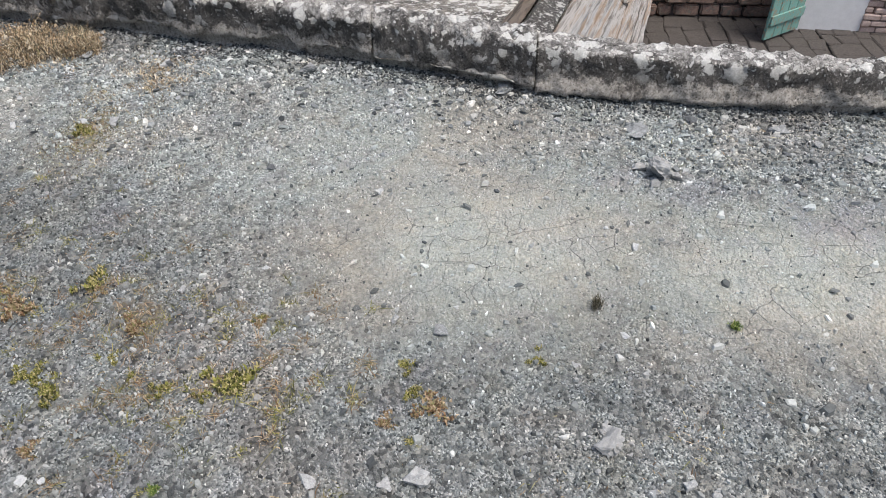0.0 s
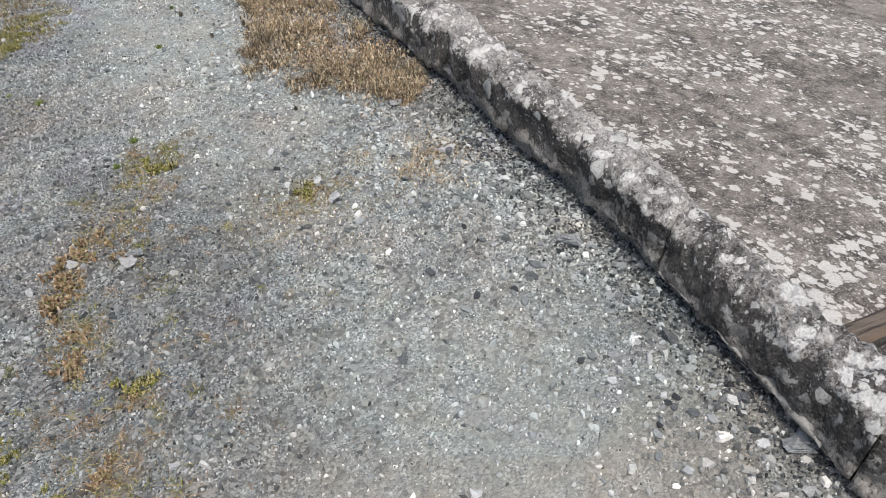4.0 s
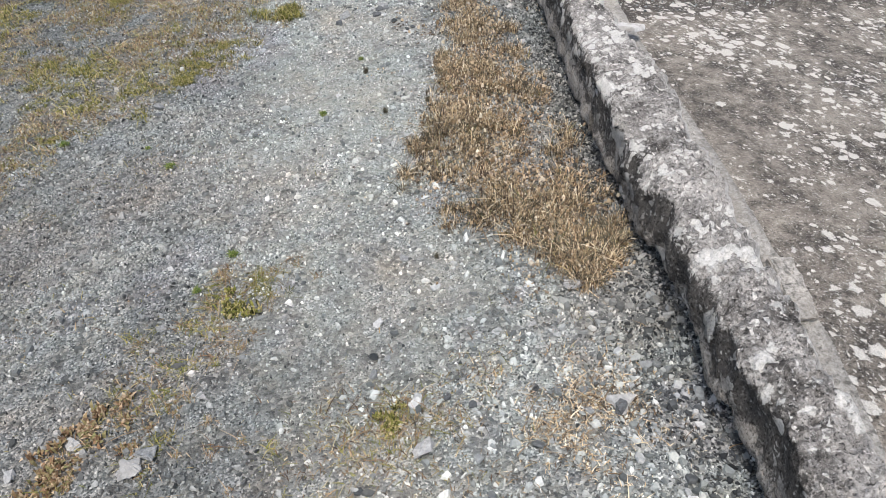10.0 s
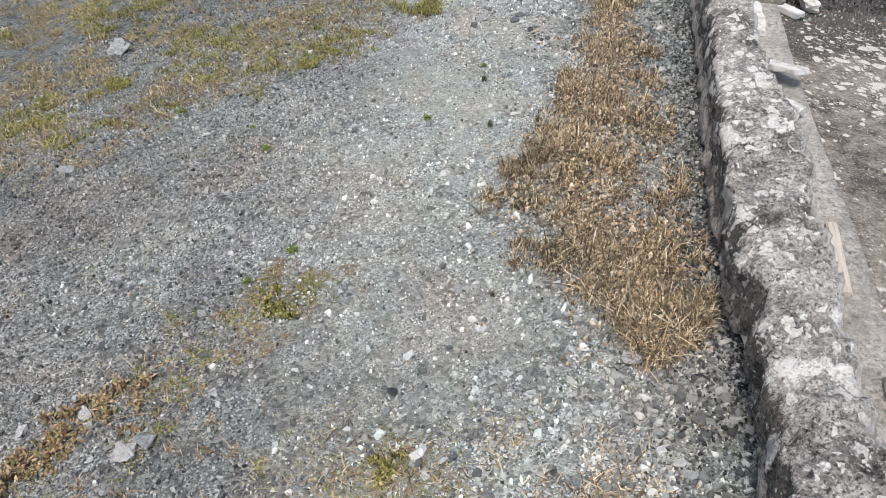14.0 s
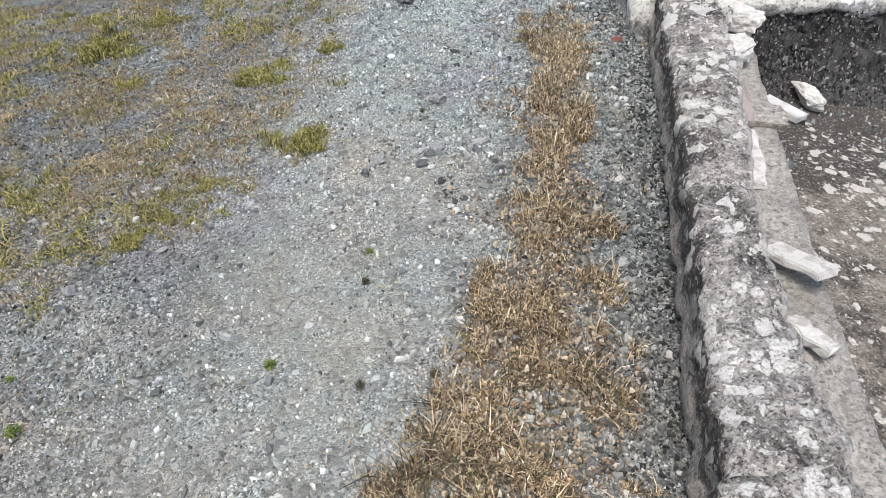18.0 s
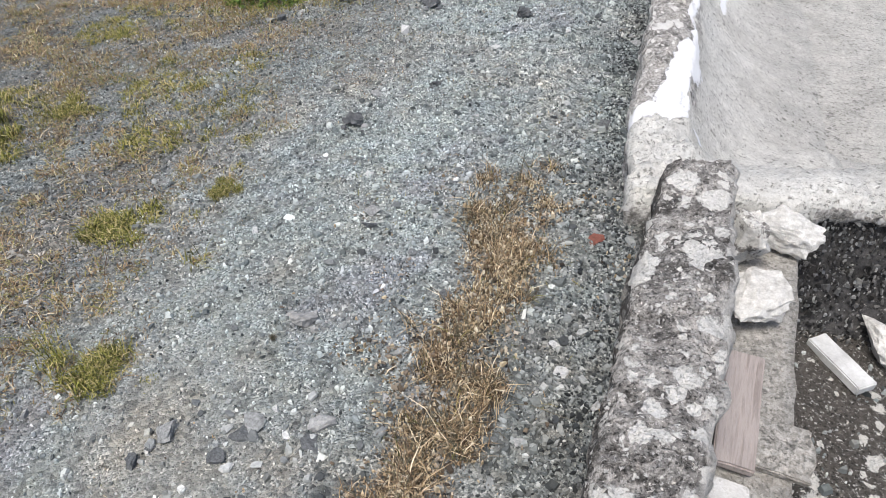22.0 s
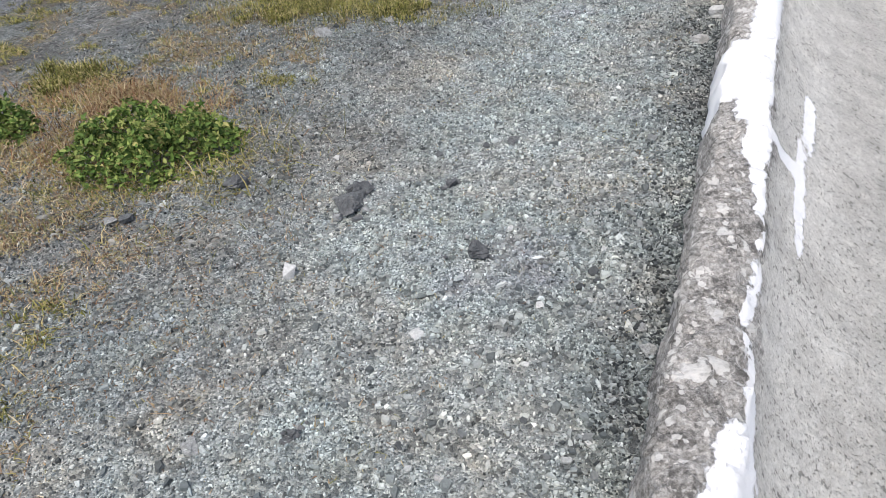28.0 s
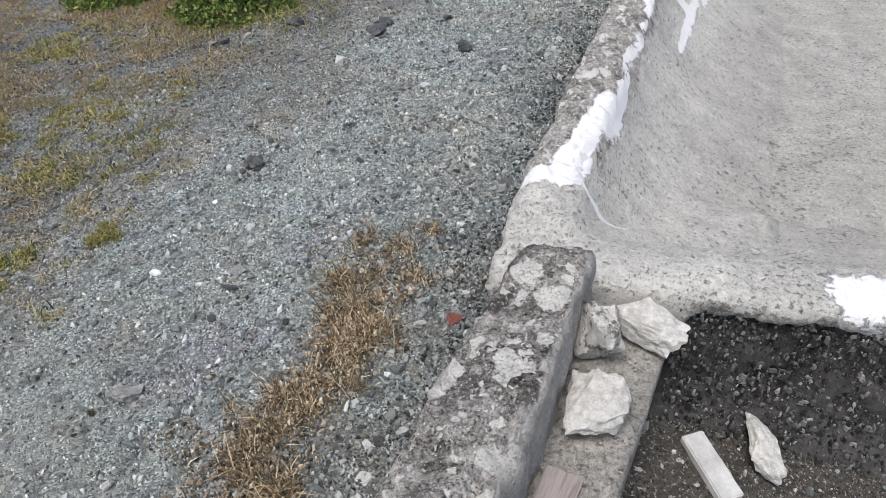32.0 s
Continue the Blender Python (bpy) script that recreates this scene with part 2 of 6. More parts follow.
    for sc, lim in ((scale, 0.4), (scale * 2.1, 0.42), (scale * 4.6, 0.28)):
        v = nt.nodes.new("ShaderNodeTexVoronoi")
        v.inputs["Scale"].default_value = sc
        nt.links.new(wv, v.inputs["Vector"])
        hue = nt.nodes.new("ShaderNodeSeparateColor")
        nt.links.new(v.outputs["Color"], hue.inputs[0])
        size = calc(nt, "MULTIPLY", ramp(nt, calc(nt, "ADD", hue.outputs[0], drift), [(1.0 - amount, 0.0), (1.0, 1.0)]), lim * 1.5)
        s = ramp(nt, calc(nt, "ADD", calc(nt, "SUBTRACT", size, v.outputs["Distance"]), fray), [(0.0, 0.0), (0.07, 1.0)])
        total = s if total is None else calc(nt, "MAXIMUM", total, s)
    if face:
        total = calc(nt, "MULTIPLY", total, calc(nt, "MAXIMUM", calc(nt, "SUBTRACT", 1.0, side), ramp(nt, rise, [(0.3, 0.0), (0.9, 0.8)])))
    frost = ramp(nt, tex(nt, "Noise", 160.0, p, 4.0, 0.8), [(0.3, (spot[0] * 0.7, spot[1] * 0.7, spot[2] * 0.66)), (0.6, spot)])
    grit = ramp(nt, tex(nt, "Noise", 150.0, p, 3.0, 0.6), [(0.33, 0.0), (0.44, 1.0)])
    base = mix(nt, 1.0, base, ramp(nt, grit, [(0.0, 0.45), (1.0, 1.12)]), "MULTIPLY")
    fleck = ramp(nt, tex(nt, "Noise", 95.0, p, 4.0, 0.7), [(0.58, 0.0), (0.63, 0.6)])
    if face:
        fleck = calc(nt, "MULTIPLY", fleck, calc(nt, "SUBTRACT", 1.0, calc(nt, "MULTIPLY", side, 0.7)))
    base = mix(nt, fleck, base, (spot[0] * 0.85, spot[1] * 0.85, spot[2] * 0.85))
    c = mix(nt, calc(nt, "MULTIPLY", total, 0.9), base, frost)
    c = mix(nt, 1.0, c, ramp(nt, grit, [(0.0, 0.8), (1.0, 1.0)]), "MULTIPLY")
    if face:
        # bare mortar on the inner side
        c = mix(nt, rear, c, ramp(nt, n2, [(0.3, (0.42, 0.4, 0.37)), (0.6, (0.78, 0.755, 0.715))]))
    nt.links.new(c, b.inputs["Base Color"])
    h = calc(nt, "ADD", calc(nt, "MULTIPLY", n2, 1.0), calc(nt, "MULTIPLY", total, 0.25))
    h = calc(nt, "ADD", h, calc(nt, "MULTIPLY", grit, 0.7))
    bump(nt, b, h, 1.0, 0.01)
    return m


def cement_material(name, lo, hi, stain=(0.2, 0.18, 0.15), amount=0.4, wash=False, lines=(1.0, 1.0, 1.0)):
    m, nt, b = nodes_of(name, 0.95, 0.2)
    p = place(nt)
    n2 = tex(nt, "Noise", 55.0, p, 9.0, 0.85)
    c = ramp(nt, n2, [(0.32, tuple(v * 0.75 for v in lo)), (0.45, lo), (0.62, hi)])
    c = mix(nt, 1.0, c, ramp(nt, tex(nt, "Noise", 7.0, p, 6.0, 0.75), [(0.3, 0.78), (0.7, 1.12)]), "MULTIPLY")
    s = ramp(nt, tex(nt, "Noise", 2.6, p, 7.0, 0.7), [(0.52, 0.0), (0.72, amount)])
    c = mix(nt, s, c, stain)
    pits = ramp(nt, tex(nt, "Noise", 105.0, place(nt, lines), 6.0, 0.8), [(0.375, 0.0), (0.445, 1.0)])
    c = mix(nt, calc(nt, "MULTIPLY", calc(nt, "SUBTRACT", 1.0, pits), 0.7), c, (0.17, 0.165, 0.145))
    # larger pocks, crowded in some places and scarce in others
    crowd = calc(nt, "MULTIPLY", calc(nt, "SUBTRACT", tex(nt, "Noise", 3.5, p, 4.0, 0.6), 0.5), 0.22)
    pocks = ramp(nt, calc(nt, "ADD", tex(nt, "Noise", 48.0, place(nt, lines), 3.0, 0.6), crowd), [(0.345, 0.0), (0.4, 1.0)])
    c = mix(nt, calc(nt, "MULTIPLY", calc(nt, "SUBTRACT", 1.0, pocks), 0.65), c, (0.15, 0.145, 0.13))
    drag = ramp(nt, tex(nt, "Noise", 30.0, place(nt, (0.06 * lines[0], 1.0, 1.0)), 4.0, 0.7), [(0.35, 0.94), (0.65, 1.03)])
    c = mix(nt, attr(nt, "sand") if wash else 1.0, c, mix(nt, 1.0, c, drag, "MULTIPLY"))
    if wash:
        sand = ramp(nt, calc(nt, "ADD", attr(nt, "sand"), calc(nt, "MULTIPLY", calc(nt, "SUBTRACT", tex(nt, "Noise", 5.0, p, 6.0, 0.7), 0.5), 0.8)), [(0.15, 1.0), (0.95, 0.72)])
        c = mix(nt, 1.0, c, sand, "MULTIPLY")
        # old dark crust on the coping, then the whitewash
        old = calc(nt, "ADD", attr(nt, "crust"), calc(nt, "MULTIPLY", calc(nt, "SUBTRACT", tex(nt, "Noise", 12.0, p, 7.0, 0.75), 0.5), 1.6))
        rind = ramp(nt, tex(nt, "Noise", 85.0, p, 6.0, 0.75), [(0.32, (0.13, 0.122, 0.113)), (0.5, (0.42, 0.4, 0.375)), (0.66, (0.74, 0.715, 0.685))])
        black = ramp(nt, tex(nt, "Noise", 16.0, p, 8.0, 0.85), [(0.4, 0.92), (0.5, 0.0)])
        rind = mix(nt, black, rind, (0.07, 0.065, 0.06))
        wv = warp(nt, warp(nt, p, 16.0, 0.05), 60.0, 0.02)
        for sc in (17.0, 38.0):
            v = nt.nodes.new("ShaderNodeTexVoronoi")
            v.inputs["Scale"].default_value = sc
            nt.links.new(wv, v.inputs["Vector"])
            hue = nt.nodes.new("ShaderNodeSeparateColor")
            nt.links.new(v.outputs["Color"], hue.inputs[0])
            spot = ramp(nt, calc(nt, "SUBTRACT", calc(nt, "MULTIPLY", ramp(nt, hue.outputs[0], [(0.5, 0.0), (1.0, 1.0)]), 0.62), v.outputs["Distance"]), [(0.0, 0.0), (0.08, 0.9)])
            rind = mix(nt, spot, rind, (0.76, 0.745, 0.715))
        c = mix(nt, ramp(nt, old, [(0.45, 0.0), (0.6, 0.9)]), c, rind)
        lime = calc(nt, "ADD", attr(nt, "lime"), calc(nt, "MULTIPLY", calc(nt, "SUBTRACT", tex(nt, "Noise", 26.0, p, 7.0, 0.75), 0.5), 0.9))
        c = mix(nt, ramp(nt, lime, [(0.44, 0.0), (0.5, 1.0)]), c, (0.87, 0.87, 0.88))
    nt.links.new(c, b.inputs["Base Color"])
    h = calc(nt, "ADD", n2, calc(nt, "MULTIPLY", calc(nt, "ADD", pits, pocks), 0.4))
    if wash:
        h = calc(nt, "MULTIPLY", h, ramp(nt, lime, [(0.44, 1.0), (0.5, 0.25)]))
    bump(nt, b, h, 0.85, 0.009)
    return m


def wood_material(name, lo, hi, streak, along=(0.6, 14.0, 14.0), rust=None, turn=0.0):
    m, nt, b = nodes_of(name, 0.85, 0.2)
    p = place(nt, along, turn)
    n = tex(nt, "Noise", 5.0, p, 7.0, 0.7)
    c = ramp(nt, n, [(0.3, lo), (0.5, hi), (0.62, lo), (0.78, hi)])
    s = ramp(nt, tex(nt, "Noise", 1.8, p, 3.0, 0.6), [(0.5, 0.0), (0.7, 0.7)])
    c = mix(nt, s, c, streak)
    if rust:
        s = ramp(nt, tex(nt, "Noise", 3.1, place(nt, tuple(v * 1.3 for v in along), turn), 5.0, 0.7), [(0.5, 0.0), (0.58, 0.75), (0.66, 0.0)])
        c = mix(nt, s, c, rust)
    nt.links.new(c, b.inputs["Base Color"])
    bump(nt, b, n, 0.7, 0.008)
    return m


def leaf_material(name, stops, each=False):
    m, nt, b = nodes_of(name, 0.75, 0.25)
    g = nt.nodes.new("ShaderNodeNewGeometry").outputs["Random Per Island"]
    if each:
        g = nt.nodes.new("ShaderNodeObjectInfo").outputs["Random"]
    c = ramp(nt, g, stops)
    c = mix(nt, 1.0, c, ramp(nt, tex(nt, "Noise", 3.0, place(nt), 3.0), [(0.3, 0.65), (0.7, 1.05)]), "MULTIPLY")
    nt.links.new(c, b.inputs["Base Color"])
    b.inputs["Subsurface Weight"].default_value = 0.0
    return m


M_GROUND = ground_material()
SLATE = [(0.0, (0.03, 0.034, 0.036)), (0.16, (0.13, 0.14, 0.142)), (0.42, (0.31, 0.327, 0.322)), (0.7, (0.49, 0.505, 0.494)), (0.92, (0.64, 0.65, 0.632)), (1.0, (0.84, 0.84, 0.82))]
M_CHIP = chip_material("slate_chips", SLATE)
M_FLAKE = chip_material("slate_flakes", [(0.0, (0.07, 0.076, 0.078)), (0.25, (0.17, 0.181, 0.181)), (0.6, (0.32, 0.334, 0.328)), (0.88, (0.45, 0.46, 0.448)), (0.97, (0.58, 0.585, 0.565)), (1.0, (0.76, 0.76, 0.74))])
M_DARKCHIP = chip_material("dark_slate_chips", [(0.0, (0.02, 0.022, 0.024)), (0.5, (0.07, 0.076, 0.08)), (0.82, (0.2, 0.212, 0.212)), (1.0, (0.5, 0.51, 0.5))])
M_SOOTCHIP = chip_material("sooty_stones", [(0.0, (0.016, 0.015, 0.015)), (0.5, (0.08, 0.076, 0.075)), (0.8, (0.22, 0.211, 0.207)), (1.0, (0.44, 0.428, 0.415))])
M_DARKSTONE = single_stone("dark_slate_stone", (0.018, 0.02, 0.022), (0.21, 0.22, 0.226), size=8.0)
M_GREYSTONE = single_stone("grey_stone", (0.07, 0.075, 0.077), (0.46, 0.468, 0.458), size=7.0)
M_PALESTONE = single_stone("pale_stone", (0.2, 0.2, 0.195), (0.56, 0.558, 0.54), size=7.0)
M_WHITESTONE = single_stone("white_stone", (0.34, 0.34, 0.33), (0.74, 0.74, 0.73), size=8.0)
M_BRICK = single_stone("red_brick", (0.09, 0.035, 0.027), (0.29, 0.11, 0.08), size=6.0)
M_LUMP = single_stone("grey_lump", (0.1, 0.106, 0.108), (0.42, 0.428, 0.422), size=30.0)
M_LOOSE = each_stone("loose_slate", [(0.0, (0.13, 0.139, 0.141)), (0.5, (0.3, 0.313, 0.308)), (0.85, (0.46, 0.47, 0.457)), (1.0, (0.66, 0.66, 0.645))])
M_DARKLOOSE = each_stone("dark_loose_slate", [(0.0, (0.03, 0.034, 0.036)), (0.7, (0.1, 0.107, 0.11)), (1.0, (0.2, 0.21, 0.21))])
M_DARKCLOD = single_stone("dark_crumbling_slate", (0.025, 0.027, 0.03), (0.19, 0.197, 0.203), size=35.0)
M_CLOD = single_stone("dry_earth", (0.2, 0.198, 0.19), (0.44, 0.436, 0.42), None, 25.0)
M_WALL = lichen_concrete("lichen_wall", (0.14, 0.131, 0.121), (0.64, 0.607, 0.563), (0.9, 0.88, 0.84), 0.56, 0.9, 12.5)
M_ROOF = lichen_concrete("lichen_roof", (0.175, 0.154, 0.128), (0.385, 0.348, 0.3), (0.86, 0.83, 0.78), 0.4, 0.82, 15.0, face=False, drift_amount=1.2, end=0.26, soot=True)
M_CEMENT = cement_material("pale_cement", (0.36, 0.34, 0.305), (0.64, 0.61, 0.565), (0.22, 0.19, 0.155), 0.6)
M_PARAPET = cement_material("limewashed_cement", (0.65, 0.637, 0.593), (0.83, 0.817, 0.772), amount=0.25, wash=True)
M_LIME = single_stone("lime_crust", (0.16, 0.148, 0.13), (0.5, 0.475, 0.43), (0.1, 0.094, 0.084))
M_CEMENT2 = cement_material("sandy_cement", (0.458, 0.448, 0.416), (0.62, 0.608, 0.567), amount=0.3)
M_RUBBLE = single_stone("dark_rubble", (0.012, 0.012, 0.012), (0.12, 0.115, 0.112))
M_WOOD = wood_material("grey_weathered_wood", (0.09, 0.077, 0.066), (0.37, 0.348, 0.322), (0.24, 0.265, 0.28), (0.25, 7.0, 0.3), (0.25, 0.165, 0.1), 0.236)
M_WOODDARK = wood_material("brown_weathered_wood", (0.03, 0.026, 0.023), (0.15, 0.122, 0.1), (0.13, 0.09, 0.06), (0.35, 9.0, 3.0), None, 0.236)
M_PLANK = wood_material("mauve_brown_wood", (0.24, 0.205, 0.19), (0.38, 0.335, 0.315), (0.32, 0.28, 0.262), (12.0, 0.8, 12.0))
M_PAVE = single_stone("dark_wet_paving", (0.03, 0.026, 0.023), (0.13, 0.113, 0.102))
M_OLDBRICK = single_stone("mossy_brick", (0.07, 0.045, 0.035), (0.42, 0.29, 0.235), (0.2, 0.18, 0.15), 16.0)
M_GREEN = single_stone("flaking_green_paint", (0.13, 0.3, 0.26), (0.24, 0.42, 0.37), (0.3, 0.24, 0.18))
M_PINKBRICK = single_stone("pinkish_brick", (0.36, 0.25, 0.215), (0.68, 0.56, 0.5))
M_BEAM = lichen_concrete("lichen_beam", (0.03, 0.028, 0.026), (0.15, 0.138, 0.124), (0.66, 0.64, 0.6), 0.75, 0.6, 16.0, face=False)
M_WHITEBREAK = single_stone("stained_marble", (0.46, 0.445, 0.42), (0.74, 0.73, 0.71), (0.42, 0.4, 0.37))
M_PLASTERWOOD = wood_material("pale_board_wood", (0.34, 0.3, 0.26), (0.52, 0.47, 0.41), (0.5, 0.44, 0.38), (12.0, 0.8, 12.0))
M_BLOCK = single_stone("broken_cement", (0.3, 0.288, 0.265), (0.84, 0.825, 0.79))
M_STAINBLOCK = single_stone("stained_broken_cement", (0.32, 0.31, 0.285), (0.84, 0.825, 0.79), (0.14, 0.13, 0.122))
M_PLASTER = single_stone("white_plaster", (0.76, 0.755, 0.75), (0.9, 0.895, 0.89), None, 9.0)
DRY = [(0.0, (0.05, 0.036, 0.026)), (0.28, (0.16, 0.11, 0.068)), (0.52, (0.36, 0.255, 0.15)), (0.78, (0.68, 0.53, 0.33)), (1.0, (0.92, 0.82, 0.62))]
M_DRY = leaf_material("dry_grass_blades", DRY)
M_SEED = chip_material("dry_seed_heads", [(0.0, (0.2, 0.135, 0.08)), (0.4, (0.5, 0.37, 0.23)), (0.8, (0.76, 0.62, 0.43)), (1.0, (0.9, 0.82, 0.66))])
M_LITTER = chip_material("leaf_litter", [(0.0, (0.05, 0.04, 0.032)), (0.4, (0.18, 0.14, 0.105)), (0.75, (0.36, 0.295, 0.23)), (1.0, (0.6, 0.53, 0.44))])
M_FIELD = leaf_material("field_grass_blades", [(0.0, (0.07, 0.045, 0.03)), (0.28, (0.24, 0.16, 0.095)), (0.5, (0.48, 0.35, 0.205)), (0.68, (0.3, 0.28, 0.1)), (0.8, (0.15, 0.17, 0.05)), (1.0, (0.76, 0.66, 0.47))])
M_GREENLEAF = leaf_material("green_leaves", [(0.0, (0.05, 0.09, 0.02)), (0.45, (0.13, 0.21, 0.045)), (0.8, (0.26, 0.32, 0.085)), (1.0, (0.42, 0.38, 0.15))])
M_BUSHLEAF = leaf_material("mallow_leaf", [(0.0, (0.06, 0.115, 0.02)), (0.4, (0.13, 0.21, 0.045)), (0.75, (0.22, 0.3, 0.075)), (1.0, (0.36, 0.37, 0.12))], each=True)
M_YELLOWLEAF = leaf_material("yellow_green_leaves", [(0.0, (0.045, 0.045, 0.015)), (0.3, (0.13, 0.135, 0.033)), (0.55, (0.26, 0.26, 0.06)), (0.78, (0.38, 0.33, 0.12)), (1.0, (0.56, 0.47, 0.26))])
M_ORANGELEAF = leaf_material("orange_leaves", [(0.0, (0.13, 0.08, 0.045)), (0.3, (0.28, 0.17, 0.095)), (0.55, (0.22, 0.21, 0.09)), (0.75, (0.38, 0.275, 0.17)), (1.0, (0.55, 0.43, 0.29))])
M_RUST = leaf_material("rusty_blades", [(0.0, (0.12, 0.065, 0.035)), (0.3, (0.3, 0.165, 0.085)), (0.6, (0.46, 0.32, 0.19)), (0.85, (0.34, 0.3, 0.12)), (1.0, (0.64, 0.53, 0.36))])
M_DARKWEED = leaf_material("dark_dead_weed", [(0.0, (0.05, 0.045, 0.03)), (0.5, (0.12, 0.11, 0.07)), (1.0, (0.24, 0.21, 0.15))])

# ---- the plan ----
GX, GY = 0.0843, -0.0370


def curve_at(table, y):
    ys, xs = zip(*table)
    return float(np.interp(y, ys, xs))


# foot of the wall, x against y
FOOT = [(-60, -7.0), (-6, 0.0), (-4, 0.14), (-1.74, 0.24), (-1.07, 0.27), (-0.43, 0.36), (0.2, 0.585), (0.65, 0.73), (1.03, 0.81), (1.6, 0.94),
        (1.9, 0.99), (2.25, 1.07), (2.65, 1.17), (3.35, 1.36), (4.04, 1.53), (4.5, 1.6), (4.95, 1.63), (5.55, 1.73), (5.94, 1.8), (6.56, 1.92),
        (7.31, 2.05), (8.09, 2.18), (12, 2.85), (60, 11.0)]
# back edge of the coping
BACK = [(-6, 0.15), (-4, 0.29), (-1.7, 0.37), (-0.75, 0.48), (-0.39, 0.56), (0.28, 0.75), (0.65, 0.87), (1.2, 1.0), (1.7, 1.14), (2.0, 1.22),
        (2.35, 1.32), (2.94, 1.42), (3.4, 1.575), (4.0, 1.75), (4.68, 1.89)]


def foot(y):
    return curve_at(FOOT, y)


def back(y):
    return curve_at(BACK, y)


def front(y):
    """Front edge of the coping, which draws back near its broken end."""
    return foot(y) + curve_at([(4.05, 0.0), (4.3, 0.015), (4.5, 0.05), (4.69, 0.1)], y)


def fbm(x, y, s, seed=0.0):
    return noise.fractal(Vector((x * s + seed, y * s - seed, seed * 0.7)), 0.9, 2.1, 4)


def ground_z(x, y):
    near = max(0.0, 1.0 - max(abs(x), abs(y - 3)) / 14)
    far = 1.0 - near
    slope_x = GX * max(-8.0, min(x, 4.0))
    slope_y = GY * max(-6.0, min(y, 12.0))
    d = foot(y) - x
    dip = -0.02 * math.exp(-(d / 0.12) ** 2)
    return slope_x + slope_y + 0.02 * fbm(x, y, 1.3) * near + dip + far * 0.25 * fbm(x, y, 0.12, 3.0)


def roof_z(x):
    return -0.297 - 0.095 * (x - 1.8)


def link_mesh(name, verts, faces, material, smooth=False):
    me = bpy.data.meshes.new(name)
    me.from_pydata(verts, [], faces)
    me.materials.append(material)
    if smooth:
        me.polygons.foreach_set("use_smooth", [True] * len(me.polygons))
    me.update()
    return new(name, me)


def fast_mesh(name, verts, tris, material):
    me = bpy.data.meshes.new(name)
    me.vertices.add(len(verts))
    me.vertices.foreach_set("co", np.asarray(verts, np.float32).ravel())
    n = len(tris)
    me.loops.add(3 * n)
    me.loops.foreach_set("vertex_index", np.asarray(tris, np.int32).ravel())
    me.polygons.add(n)
    me.polygons.foreach_set("loop_start", np.arange(0, 3 * n, 3, dtype=np.int32))
    me.materials.append(material)
    me.polygons.foreach_set("use_smooth", [False] * n)
    me.update(calc_edges=True)
    me.validate()
    return new(name, me)


def part(name, bm, material, parent=None, label=""):
    me = bpy.data.meshes.new(name)
    bm.normal_update()
    bm.to_mesh(me)
    bm.free()
    me.materials.append(material)
    ob = new(name, me)
    if parent is not None:
        ob.parent = parent
    if label:
        ob["label"] = label
    return ob


# ---- ground ----
def steps(*spans):
    out = []
    for a, b, n in spans:
        out += list(np.linspace(a, b, n, endpoint=False))
    return out + [spans[-1][1]]


def zone(x, y, centre, rx, ry, turn=0.0):
    dx, dy = x - centre[0], y - centre[1]
    c, s = math.cos(turn), math.sin(turn)
    u, v = (c * dx + s * dy) / rx, (-s * dx + c * dy) / ry
    return max(0.0, 1.2 - math.hypot(u, v)) if math.hypot(u, v) < 1.2 else 0.0


def strip(x, y, table):
    """Nearness to a band: rows of y, centre x, half width."""
    ys, cs, ws = zip(*table)
    if y < ys[0] - 0.3 or y > ys[-1] + 0.3:
        return 0.0
    c, w = np.interp(y, ys, cs), np.interp(y, ys, ws)
    end = min(1.0, (y - ys[0] + 0.3) / 0.3, (ys[-1] + 0.3 - y) / 0.3)
    return max(0.0, 1.3 - abs(x - c) / w) * end


HEDGE = [(1.72, 0.78, 0.1), (1.95, 0.72, 0.24), (2.25, 0.68, 0.29), (2.6, 0.79, 0.24), (2.85, 0.85, 0.23), (3.1, 0.93, 0.16), (3.35, 1.02, 0.16), (3.55, 1.05, 0.12),
         (3.75, 1.07, 0.11), (4.05, 1.13, 0.13), (4.3, 1.2, 0.12), (4.45, 1.26, 0.14), (4.6, 1.28, 0.13)]
FIELD = [(2.4, -1.5), (2.55, -1.3), (2.9, -0.95), (3.3, -0.45), (3.55, -0.1), (3.75, 0.2), (4.0, 0.33), (4.6, 0.3), (5.3, 0.3), (5.8, 0.22), (6.3, 0.33), (6.7, 0.34), (7.2, 0.3), (7.9, 0.48), (8.5, 0.95), (12, 2.0)]


def dust(x, y):
    mud = max(1.1 * zone(x, y, (-0.48, -0.3), 0.55, 0.85), 1.15 * zone(x, y, (-0.62, -1.3), 0.42, 0.95))
    haze = max(0.62 * zone(x, y, (-0.1, 0.0), 0.75, 0.95), (0.55 + 0.4 * fbm(x, y, 2.5, 66.0)) * zone(x, y, (0.3, 2.9), 0.55, 2.1, -0.12))
    return max(0.0, min(1.0, max(mud, haze)))


PALEWAY = [(-2.5, -0.55), (-1.2, -0.45), (-0.3, -0.2), (0.6, 0.22), (1.5, 0.3), (2.2, 0.25), (3.0, 0.35), (4.0, 0.55), (5.0, 0.75), (6.0, 1.05), (7.0, 1.25), (8.5, 1.5)]


